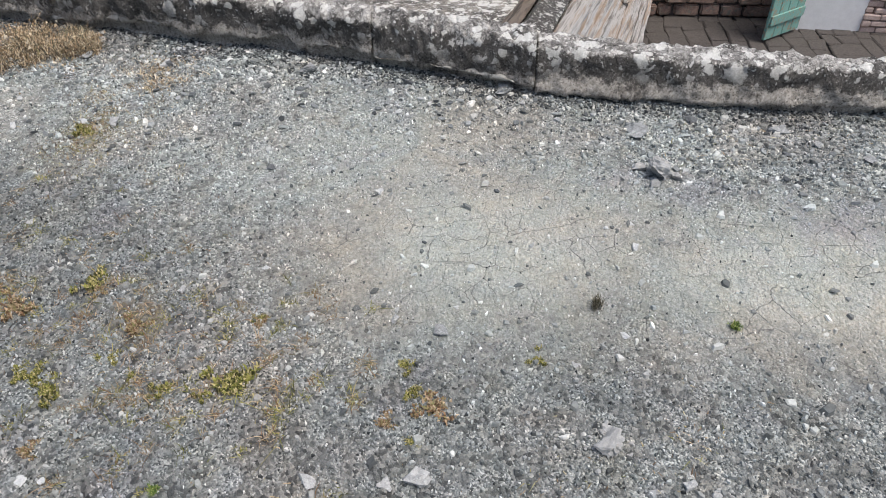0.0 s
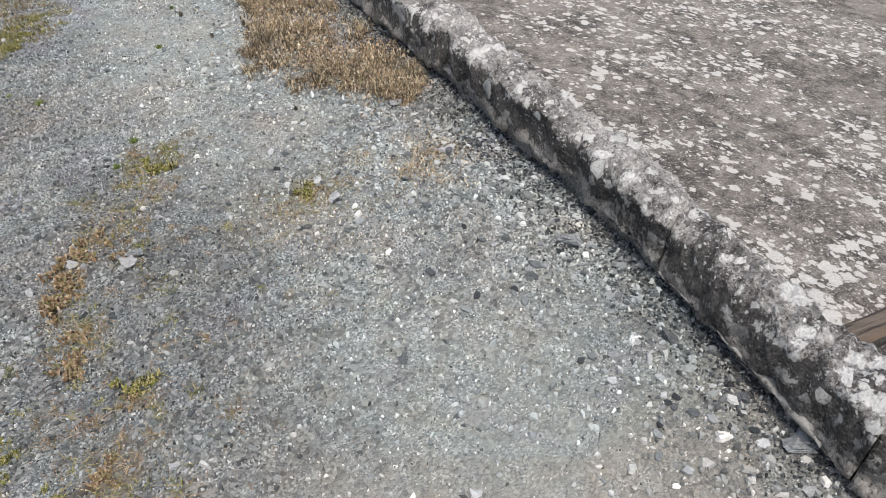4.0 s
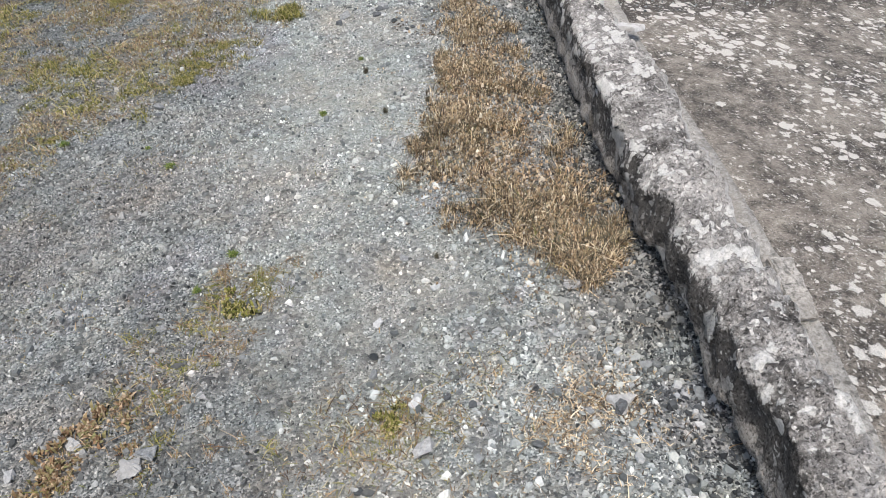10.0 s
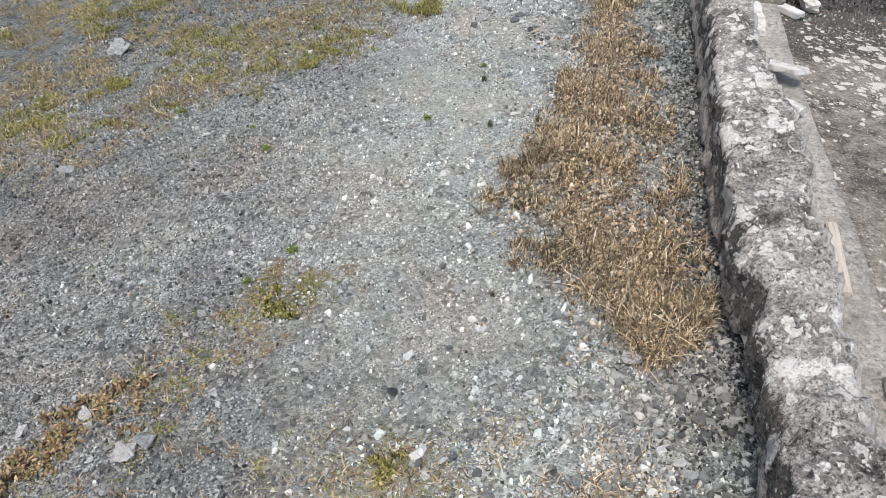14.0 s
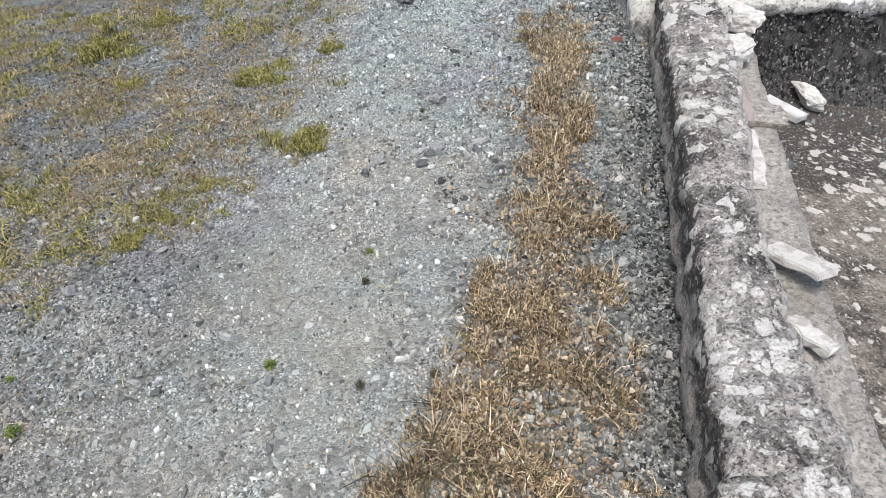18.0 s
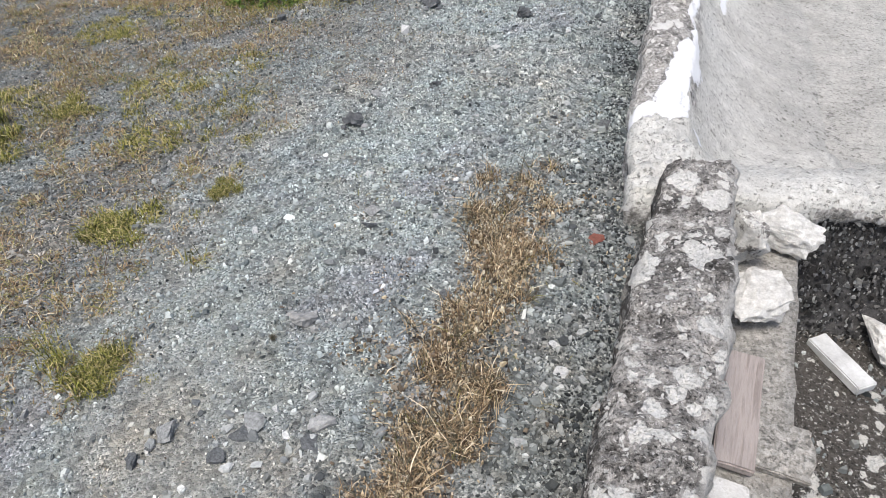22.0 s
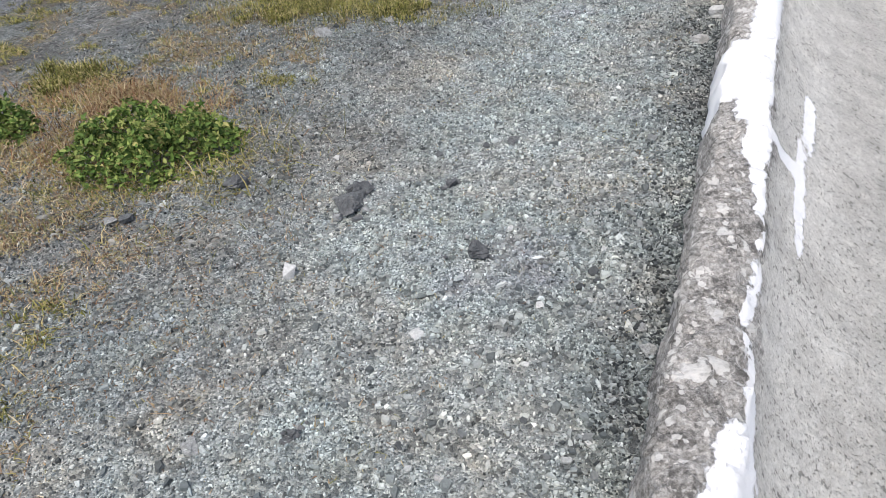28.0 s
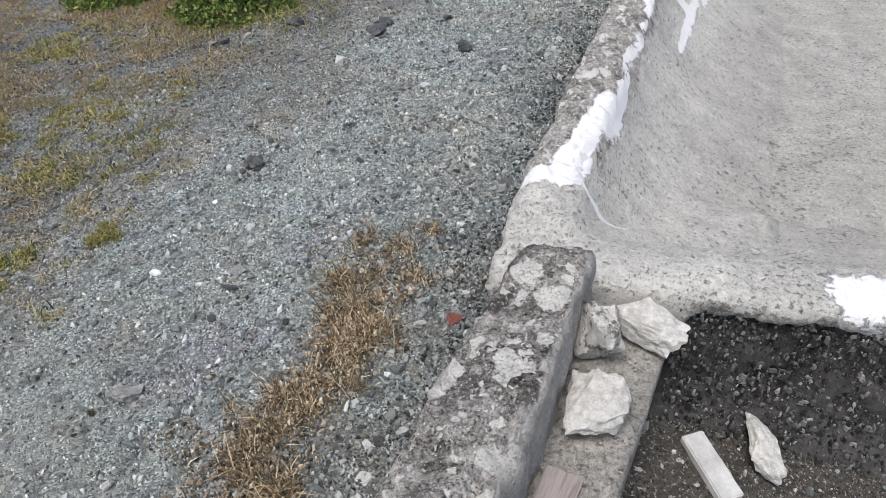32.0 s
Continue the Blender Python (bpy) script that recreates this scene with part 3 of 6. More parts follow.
def tone(x, y):
    """How pale the stone is: a dusty worn path, and darker far out from the wall."""
    way = math.exp(-((x - curve_at(PALEWAY, y)) / 0.58) ** 2)
    off = min(1.0, max(0.0, (foot(y) - x - 1.3) / 1.2))
    return 0.92 + 0.42 * way + 0.22 * fbm(x, y, 1.3, 91.0) + 0.16 * fbm(x, y, 5.0, 92.0) - (0.04 if y < 4.0 else 0.14) * off


def field(x, y):
    edge = curve_at(FIELD, y) + 0.22 * fbm(x, y, 1.4, 7.0)
    patch = 0.85 + 0.7 * fbm(x, y, 1.1, 21.0) + 1.3 * fbm(x, y, 4.5, 31.0) - 0.4 * max(0.0, min(1.0, (y - 5.6) / 0.8))
    return max(0.0, min(1.0, (edge + 0.12 - x) / 0.8)) * max(0.0, min(1.0, (y - 2.2) / 0.6)) * max(0.0, min(1.0, patch))


def litter(x, y):
    dry = max(zone(x, y, (0.5, 1.2), 0.16, 0.14), zone(x, y, (0.14, 1.34), 0.3, 0.13, 0.2), zone(x, y, (-0.85, 0.75), 0.25, 0.3))
    return min(1.0, max(0.48 * strip(x, y, HEDGE), 0.6 * field(x, y), 0.58 * dry))


def build_ground():
    ys = steps((-400, -40, 8), (-40, -5, 14), (-5, -2, 20), (-2, 9, 220), (9, 14, 40), (14, 60, 16), (60, 500, 8))
    us = [-400, -200, -90, -40, -20, -13] + steps((-10, -4, 30), (-4, 0.0, 100))
    verts, cols_d, cols_l, cols_t = [], [], [], []
    for y in ys:
        fx = foot(y)
        for u in us:
            x = fx + 0.06 + u
            verts.append((x, y, ground_z(x, y)))
            cols_t.append(tone(x, y))
            cols_d.append(dust(x, y) if -5 < y < 12 and u > -6 else 0.0)
            cols_l.append(litter(x, y) if -5 < y < 14 and u > -9 else 0.5)
        for dx, z in ((0.09, -2.3), (1.0, -2.3), (6.0, -2.3), (40.0, -3.0), (400.0, -6.0)):
            verts.append((fx + dx, y, z))
            cols_d.append(0.0)
            cols_t.append(1.0)
            cols_l.append(0.6)
    w = len(us) + 5
    faces = [(j * w + i, j * w + i + 1, (j + 1) * w + i + 1, (j + 1) * w + i) for j in range(len(ys) - 1) for i in range(w - 1)]
    ob = link_mesh("ground", verts, faces, M_GROUND, True)
    for name, col in (("dust", cols_d), ("litter", cols_l), ("tone", cols_t)):
        a = ob.data.attributes.new(name, "FLOAT", "POINT")
        a.data.foreach_set("value", col)
    tagged(ob, "grey slate gravel ground with pale dried mud patches", "ground", kind="structure")


build_ground()


# ---- walls and roofs ----
def sweep(name, material, ys, section, label, category="wall", seed=1.0, rough=0.012, calm=None, fine=0.5):
    """A body swept along y; section(y) gives its outline as (x, z) points, open below."""
    verts, n = [], 0
    for y in ys:
        ring = section(y)
        n = len(ring)
        for k, (x, z) in enumerate(ring):
            j = rough * (0.2 if calm and x - foot(y) > calm else 1.0) * noise.fractal(Vector((x * 9 + seed, y * 9, z * 9)), 0.8, 2.0, 4)
            j2 = fine * rough * (0.3 if calm and x - foot(y) > calm else 1.0) * noise.fractal(Vector((x * 40, y * 40 + seed, z * 40)), 0.8, 2.0, 2)
            verts.append((x + j, y + 0.4 * j2, z + j2 + 0.5 * j))
    faces = [(j * n + i, (j + 1) * n + i, (j + 1) * n + i + 1, j * n + i + 1) for j in range(len(ys) - 1) for i in range(n - 1)]
    faces.append(tuple(range(n)))
    faces.append(tuple(reversed(range((len(ys) - 1) * n, len(ys) * n))))
    ob = link_mesh(name, verts, faces, material, True)
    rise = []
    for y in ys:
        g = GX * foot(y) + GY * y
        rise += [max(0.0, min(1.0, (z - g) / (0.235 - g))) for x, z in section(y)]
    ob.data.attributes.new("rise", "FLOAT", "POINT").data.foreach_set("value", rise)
    return tagged(ob, label, category, kind="structure")


def coping(lean, top, lip=0.0, round_=0.035, under=0.0):
    def section(y):
        a, b = front(y), back(y)
        t = top + 0.012 * fbm(a, y, 3.0, 5.0) - 0.06 * max(0.0, (y - 4.58) / 0.1) ** 2
        gz = GX * a + GY * y - 0.25
        out = [(a + 0.02, gz)]
        up = under * (0.75 + 0.6 * fbm(a, y, 4.0, 15.0)) if under else 0.0
        out += [(a + 0.03, z) for z in np.linspace(gz + 0.12, gz + 0.24 + up, 3)]
        out += [(a + lean * s - lip, gz + 0.26 + up + (t - 0.03 - gz - 0.26 - up) * s) for s in np.linspace(0, 0.85, 8)]
        out += [(a + lean - lip + round_ * (1 - math.cos(q)), t - round_ * 1.2 * (1 - math.sin(q))) for q in np.linspace(0.2, math.pi / 2, 5)]
        w0 = a + lean - lip + round_
        out += [(w0 + (b - 0.02 - w0) * s, t + 0.006 * math.sin(3 * s)) for s in np.linspace(0.15, 1, 8)]
        out += [(b, t - 0.015), (b + 0.004, t - 0.06), (b + 0.01, t - 0.13), (b + 0.016, -0.02), (b + 0.02, -0.6)]
        return out
    return section


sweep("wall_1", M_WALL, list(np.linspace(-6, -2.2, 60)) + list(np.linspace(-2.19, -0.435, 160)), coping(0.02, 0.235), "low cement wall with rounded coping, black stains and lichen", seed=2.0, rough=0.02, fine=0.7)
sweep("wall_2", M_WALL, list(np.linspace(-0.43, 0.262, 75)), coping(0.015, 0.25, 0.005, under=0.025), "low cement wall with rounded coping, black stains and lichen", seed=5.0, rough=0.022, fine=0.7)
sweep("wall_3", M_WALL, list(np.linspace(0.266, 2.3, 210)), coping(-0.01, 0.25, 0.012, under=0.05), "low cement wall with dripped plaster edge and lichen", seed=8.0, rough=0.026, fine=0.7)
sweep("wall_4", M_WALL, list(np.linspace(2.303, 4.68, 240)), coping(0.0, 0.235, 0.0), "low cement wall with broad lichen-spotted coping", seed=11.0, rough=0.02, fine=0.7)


def lime_drip(y0, y1, high, seed):
    """Pale lime crust along the broken lower edge of the plaster."""
    verts, faces = [], []
    ys = np.linspace(y0, y1, int((y1 - y0) / 0.012))
    for y in ys:
        a = front(y)
        gz = GX * a + GY * y
        m = gz + high * (0.75 + 0.6 * fbm(a, y, 4.0, 15.0)) + 0.012
        w = max(0.0, 0.003 + 0.024 * fbm(a, y, 4.5, seed) + 0.014 * fbm(a, y, 17.0, seed))
        o = 0.005 * fbm(a, y, 12.0, seed)
        for dx, dz in ((0.03, -w), (-0.004 - o, -w * 0.9), (-0.009 - 1.6 * o, 0.0), (-0.004 - o, w), (0.03, w)):
            verts.append((a + dx, y, m + dz))
    for j in range(len(ys) - 1):
        for i in range(4):
            faces.append((j * 5 + i, j * 5 + i + 1, (j + 1) * 5 + i + 1, (j + 1) * 5 + i))
    ob = link_mesh("lime_trim", verts, faces, M_LIME, True)
    tagged(ob, "pale dripped lime crust along the wall's lower edge", "trim", kind="structure")


lime_drip(-0.35, 0.25, 0.03, 3.0)
lime_drip(0.28, 2.05, 0.05, 6.0)


def slab(name, material, corners, top, depth, label, category="roof", grid=1):
    """A flat slab over four plan corners; top(x, y) gives its height."""
    n = grid
    verts = []
    (a, b, c, d) = [Vector(p) for p in corners]
    for j in range(n + 1):
        for i in range(n + 1):
            p = a.lerp(b, i / n).lerp(d.lerp(c, i / n), j / n)
            verts.append((p.x, p.y, top(p.x, p.y)))
    k = len(verts)
    verts += [(x, y, z - depth) for x, y, z in verts]
    w = n + 1
    faces = []
    for j in range(n):
        for i in range(n):
            q = (j * w + i, j * w + i + 1, (j + 1) * w + i + 1, (j + 1) * w + i)
            faces += [q, tuple(k + v for v in reversed(q))]
    rim = [j for j in range(n)] + [j * w + n for j in range(n)] + [n * w + n - j for j in range(n)] + [(n - j) * w for j in range(n)]
    for r, s in zip(rim, rim[1:] + rim[:1]):
        faces.append((s, r, k + r, k + s))
    ob = link_mesh(name, verts, faces, material, True)
    bpy.context.view_layer.update()
    return tagged(ob, label, category, kind="structure")


def roof_edge(x):
    return -0.215 - 0.215 * (x - 1.5)


slab("roof_1", M_ROOF, [(0.7, roof_edge(0.7)), (9.0, roof_edge(9.0)), (9.0, 4.72), (0.7, 4.72)],
     lambda x, y: roof_z(x) + 0.012 * fbm(x, y, 2.0, 4.0), 0.16, "old flat cement roof blotched with pale lichen", grid=40)


def ledge_section(y):
    b = back(y)
    r = curve_at([(-0.2, 0.75), (1.31, 1.3), (1.67, 1.38), (1.95, 1.46), (2.53, 1.59), (3.13, 1.73), (3.76, 1.9), (4.46, 2.09), (4.7, 2.15)], y)
    return [(b - 0.05, -0.5), (b - 0.05, -0.04)] + [(b + (r - b) * s, -0.03) for s in (0.2, 0.4, 0.6, 0.8, 0.97)] + [(r, -0.05), (r + 0.005, -0.5)]


sweep("roof_ledge", M_CEMENT, list(np.linspace(0.4, 4.7, 120)), ledge_section, "cement ledge behind the wall coping, worn and spotted", "ledge", 14.0, 0.005)


def second_section(y):
    """Parapet of the second roof with the cove down to it."""
    a = foot(y)
    t = 0.1 + 0.015 * fbm(a, y, 2.0, 9.0)
    gz = GX * a + GY * y - 0.2
    out = [(a + 0.01, gz), (a + 0.005, gz + 0.15), (a, gz + 0.22)]
    out += [(a + 0.01 * s, gz + 0.22 + (t - 0.02 - gz - 0.22) * s) for s in (0.3, 0.6, 0.9)]
    out += [(a + 0.02, t - 0.008), (a + 0.04, t), (a + 0.06, t + 0.003), (a + 0.08, t + 0.004), (a + 0.1, t + 0.004), (a + 0.12, t + 0.003), (a + 0.14, t), (a + 0.16, t - 0.005), (a + 0.19, t - 0.02)]
    out += [(a + u, z) for u, z in ((0.215, 0.035), (0.24, 0.0), (0.27, -0.05), (0.31, -0.1), (0.36, -0.145), (0.42, -0.2), (0.49, -0.25), (0.57, -0.295), (0.66, -0.335), (0.76, -0.37), (0.85, -0.392), (0.93, -0.415), (1.02, -0.46), (1.1, -0.5))]
    return out


wall_5 = sweep("wall_5", M_PARAPET, list(np.linspace(4.66, 9.5, 420)) + list(np.linspace(9.6, 14.0, 40)), second_section, "low crumbling cement parapet coved down to the roof", seed=17.0, rough=0.024, calm=0.2, fine=0.9)
slab("roof_2", M_CEMENT2, [(2.0, 4.9), (12.0, 4.9), (12.0, 14.0), (2.6, 14.0)],
     lambda x, y: -0.405 + 0.008 * fbm(x, y, 2.5, 6.0), 0.16, "pale sandy cement flat roof", grid=30)


# strokes of whitewash in plan: from, to, half width
LIME = [(1.66, 5.09, 1.8, 5.13, 0.05), (1.8, 5.16, 1.82, 5.25, 0.06), (1.83, 5.3, 1.87, 5.45, 0.045), (1.9, 5.5, 1.935, 5.6, 0.055), (1.95, 5.55, 1.985, 5.77, 0.02), (1.985, 5.77, 1.995, 6.0, 0.017), (1.995, 6.0, 2.05, 6.2, 0.019),
        (2.055, 6.2, 2.085, 6.5, 0.012), (2.085, 6.5, 2.1, 6.72, 0.026), (2.1, 6.72, 2.16, 6.95, 0.045), (1.854, 5.12, 1.93, 5.1, 0.012), (1.93, 5.1, 2.02, 5.14, 0.006), (2.12, 6.95, 2.25, 7.6, 0.06), (2.25, 7.6, 2.4, 8.3, 0.06), (2.2, 6.95, 2.38, 7.02, 0.03), (2.03, 7.1, 2.12, 7.45, 0.07),
        (2.54, 7.65, 2.41, 7.17, 0.03), (2.41, 7.17, 2.33, 6.8, 0.03), (2.32, 6.78, 2.28, 6.4, 0.018), (2.4, 8.3, 2.6, 9.4, 0.045), (2.6, 4.75, 2.95, 4.78, 0.075)]


def stroke(x, y, rows):
    best = 0.0
    for x0, y0, x1, y1, r in rows:
        dx, dy = x1 - x0, y1 - y0
        k = max(0.0, min(1.0, ((x - x0) * dx + (y - y0) * dy) / (dx * dx + dy * dy)))
        best = max(best, 1.0 - 0.5 * math.hypot(x - x0 - k * dx, y - y0 - k * dy) / r)
    return best


def brush(ob, values):
    me = ob.data
    got = [values(*v.co) for v in me.vertices]
    for k, name in enumerate(("lime", "crust", "sand")):
        a = me.attributes.new(name, "FLOAT", "POINT")
        a.data.foreach_set("value", [g[k] for g in got])


brush(wall_5, lambda x, y, z: (stroke(x, y, LIME), 1.1 - 6.0 * max(0.0, x - foot(y) - 0.13) if y > 5.15 else (0.95 if z < 0.045 and x < foot(y) + 0.05 else -0.3), max(0.0, min(1.0, (-0.2 - z) / 0.18))))


def beam_section():
    ys = list(np.linspace(1.75, 4.0, 160)) + list(np.linspace(4.03, 9.0, 60))
    verts, n = [], 0
    for x in ys:
        y0 = 4.69 + 0.012 * fbm(x, 0.0, 3.0, 2.0)
        t = 0.075 + 0.01 * fbm(x, 1.0, 4.0, 3.0)
        chip = 0.03 * fbm(x, 3.0, 5.0) - 0.14 * max(0.0, min(1.0, (2.19 - x) / 0.06))
        ring = [(y0 + 0.05, -0.5), (y0 + 0.05, -0.1), (y0 + 0.03, -0.02 + chip), (y0 - 0.004, -0.005 + chip), (y0 - 0.012, 0.012 + 0.5 * chip), (y0 - 0.01, 0.035), (y0 + 0.002, t - 0.014), (y0 + 0.03, t), (y0 + 0.1, t + 0.002), (y0 + 0.16, t - 0.008)]
        ring += [(y0 + 0.2 + u, z) for u, z in ((0.02, t - 0.04), (0.06, 0.0), (0.12, -0.07), (0.2, -0.15), (0.3, -0.23), (0.42, -0.3), (0.56, -0.35), (0.7, -0.388), (0.8, -0.42), (0.9, -0.48))]
        n = len(ring)
        for y, z in ring:
            j = 0.012 * noise.fractal(Vector((x * 8, y * 8, z * 8)), 0.8, 2.0, 4) + 0.006 * noise.fractal(Vector((x * 35, y * 35, z * 35)), 0.8, 2.0, 3)
            verts.append((x, y + j, z + j))
    faces = [(j * n + i, j * n + i + 1, (j + 1) * n + i + 1, (j + 1) * n + i) for j in range(len(ys) - 1) for i in range(n - 1)]
    ob = link_mesh("roof_upstand", verts, faces, M_PARAPET, True)
    brush(ob, lambda x, y, z: (stroke(x, y, LIME), 0.75 if z < 0.045 and y < 4.72 and x > 2.17 else -1.0, max(0.0, min(1.0, (-0.2 - z) / 0.18))))
    tagged(ob, "pale cement upstand along the edge of the second roof", "ledge", kind="structure")


beam_section()


def corner_fillet():
    """Mortar that rounds off the inner corner where parapet and upstand meet."""
    west = [(0.1, 0.1), (0.19, 0.08), (0.24, 0.0), (0.31, -0.1), (0.42, -0.2), (0.57, -0.295), (0.76, -0.37), (0.93, -0.415)]
    south = [(0.1, 0.075), (0.16, 0.065), (0.22, 0.035), (0.26, 0.0), (0.32, -0.07), (0.4, -0.15), (0.5, -0.23), (0.62, -0.3), (0.76, -0.35), (0.9, -0.388), (1.0, -0.42)]
    n, verts = 56, []
    for j in range(n + 1):
        for i in range(n + 1):
            y = 4.82 + 0.85 * j / n
            x = foot(y) + 0.1 + 0.85 * i / n
            a, b = curve_at(west, x - foot(y)), curve_at(south, y - 4.69)
            h = max(0.16 - abs(a - b), 0.0) / 0.16
            fill = h * h * 0.075
            fade = min(1.0, i / 6, j / 6, (n - i) / 6, (n - j) / 6)
            verts.append((x, y, max(a, b) + fill * fade - 0.012 + 0.006 * fbm(x, y, 9.0, 3.0)))
    w = n + 1
    faces = [(j * w + i, j * w + i + 1, (j + 1) * w + i + 1, (j + 1) * w + i) for j in range(n) for i in range(n)]
    ob = link_mesh("corner_fillet", verts, faces, M_PARAPET, True)
    brush(ob, lambda x, y, z: (stroke(x, y, LIME), -1.0, max(0.0, min(1.0, (-0.2 - z) / 0.18))))
    tagged(ob, "pale mortar fillet in the corner of the second roof", "ledge", kind="structure")


corner_fillet()


# ---- lower yard south of the roof ----
SO = Vector((-0.215, -1, 0)).normalized()


def on_edge(x, off, z):
    """A place beside the roof's south edge: x along it, off metres south of it."""
    p = Vector((x, roof_edge(x), 0)) + SO * off
    return Vector((p.x, p.y, z))


def prism(bm, a, b, c, d, thick, seg=24, rough=0.006, seed=0.0):
    """A board between the long edges a-b and d-c, with that thickness below."""
    n = (b - a).cross(d - a).normalized()
    if n.z < 0:
        n = -n
    rows = []
    for k in range(seg + 1):
        s = k / seg
        ring = []
        for e, h in ((0, 0), (0.3, 0), (0.7, 0), (1, 0), (1, -thick), (0, -thick)):
            p = a.lerp(b, s).lerp(d.lerp(c, s), e) + n * h
            q = noise.fractal(Vector((p.x * 2 + seed, p.y * 8, p.z * 8)), 0.9, 2.0, 4)
            ring.append(bm.verts.new(p + n * q * rough + (d - a).normalized() * q * rough))
        rows.append(ring)
    for r, t in zip(rows, rows[1:]):
        for i in range(6):
            bm.faces.new((r[i], r[(i + 1) % 6], t[(i + 1) % 6], t[i]))
    bm.faces.new(rows[0])
    bm.faces.new(rows[-1][::-1])


def box(bm, lo, hi, m=None):
    vs = [bm.verts.new((x, y, z)) for x in (lo[0], hi[0]) for y in (lo[1], hi[1]) for z in (lo[2], hi[2])]
    for q in ((0, 1, 3, 2), (4, 6, 7, 5), (0, 4, 5, 1), (2, 3, 7, 6), (0, 2, 6, 4), (1, 5, 7, 3)):
        bm.faces.new([vs[i] for i in q])
    if m is not None:
        bmesh.ops.transform(bm, matrix=m, verts=vs)
    return vs


def house_walls():
    bm = bmesh.new()
    prism(bm, on_edge(0.9, -0.3, -0.46), on_edge(9.0, -0.3, -1.15), on_edge(9.0, -0.02, -1.15), on_edge(0.9, -0.02, -0.46), 2.2, 8, 0.0)
    tagged(part("wall_south", bm, M_CEMENT2), "rough cement house wall under the roof edge", "wall", kind="structure")
    bm = bmesh.new()
    box(bm, (8.7, -1.6, -3.2), (9.0, 4.9, -1.15))
    tagged(part("wall_east", bm, M_CEMENT2), "rough cement house wall under the roof edge", "wall", kind="structure")
    bm = bmesh.new()
    box(bm, (11.7, 4.9, -3.2), (12.0, 14.0, -0.56))
    tagged(part("wall_far_east", bm, M_CEMENT2), "rough cement house wall under the roof edge", "wall", kind="structure")


house_walls()


def timbers():
    e = new("edge_board")
    tagged(e, "split brown weathered board edging the lichen roof", "board")
    bm = bmesh.new()
    prism(bm, on_edge(0.75, 0.0, roof_z(0.75) + 0.03), on_edge(7.0, 0.0, roof_z(7.0) + 0.03), on_edge(7.0, 0.07, roof_z(7.0) - 0.02), on_edge(0.75, 0.07, roof_z(0.75) - 0.02), 0.16, 60, 0.012, 3.0)
    part("plank", bm, M_WOODDARK, e)
    b = new("roof_beam")
    tagged(b, "old roof beam crusted with dark and pale lichen", "beam")
    bm = bmesh.new()
    prism(bm, on_edge(0.75, 0.075, roof_z(0.75) - 0.06), on_edge(7.0, 0.075, roof_z(7.0) - 0.06), on_edge(7.0, 0.25, roof_z(7.0) - 0.1), on_edge(0.75, 0.25, roof_z(0.75) - 0.1), 0.2, 60, 0.015, 9.0)
    part("beam_body", bm, M_BEAM, b)
    t = new("lean_to_boards")
    tagged(t, "wide silver-grey weathered boards of a sloping lean-to", "boards")
    cuts = (0.255, 0.6, 0.7, 0.75, 0.79)
    drop = lambda off, x: roof_z(x) - 0.13 - (off - 0.255) * 0.92
    for k, (p, q) in enumerate(zip(cuts, cuts[1:])):
        bm = bmesh.new()
        q2 = q - 0.008
        lift = (0.0, 0.006, -0.012, 0.01)[k]
        prism(bm, on_edge(0.9, p, drop(p, 0.9) + lift), on_edge(7.0, p, drop(p, 7.0) + lift), on_edge(7.0, q2, drop(q2, 7.0) + lift), on_edge(0.9, q2, drop(q2, 0.9) + lift), 0.07, 60, 0.008, 20.0 + k)
        part("board", bm, M_WOOD, t)
    c = on_edge(4.05, 0.56, drop(0.56, 4.05) + 0.02)
    bm = bmesh.new()
    bmesh.ops.create_uvsphere(bm, u_segments=14, v_segments=8, radius=0.06, matrix=Matrix.Translation(c) @ Matrix.Diagonal((1.5, 1.0, 0.5, 1)))
    part("knot", bm, M_WOOD, t, "pale raised wood knot")
    bm = bmesh.new()
    prism(bm, on_edge(1.0, 0.6, -1.15), on_edge(6.9, 0.6, -1.6), on_edge(6.9, 0.74, -1.6), on_edge(1.0, 0.74, -1.15), 1.7, 8, 0.01)
    tagged(part("lean_to_wall", bm, M_RUBBLE), "dark rubble wall under the lean-to", "wall", kind="structure")


timbers()


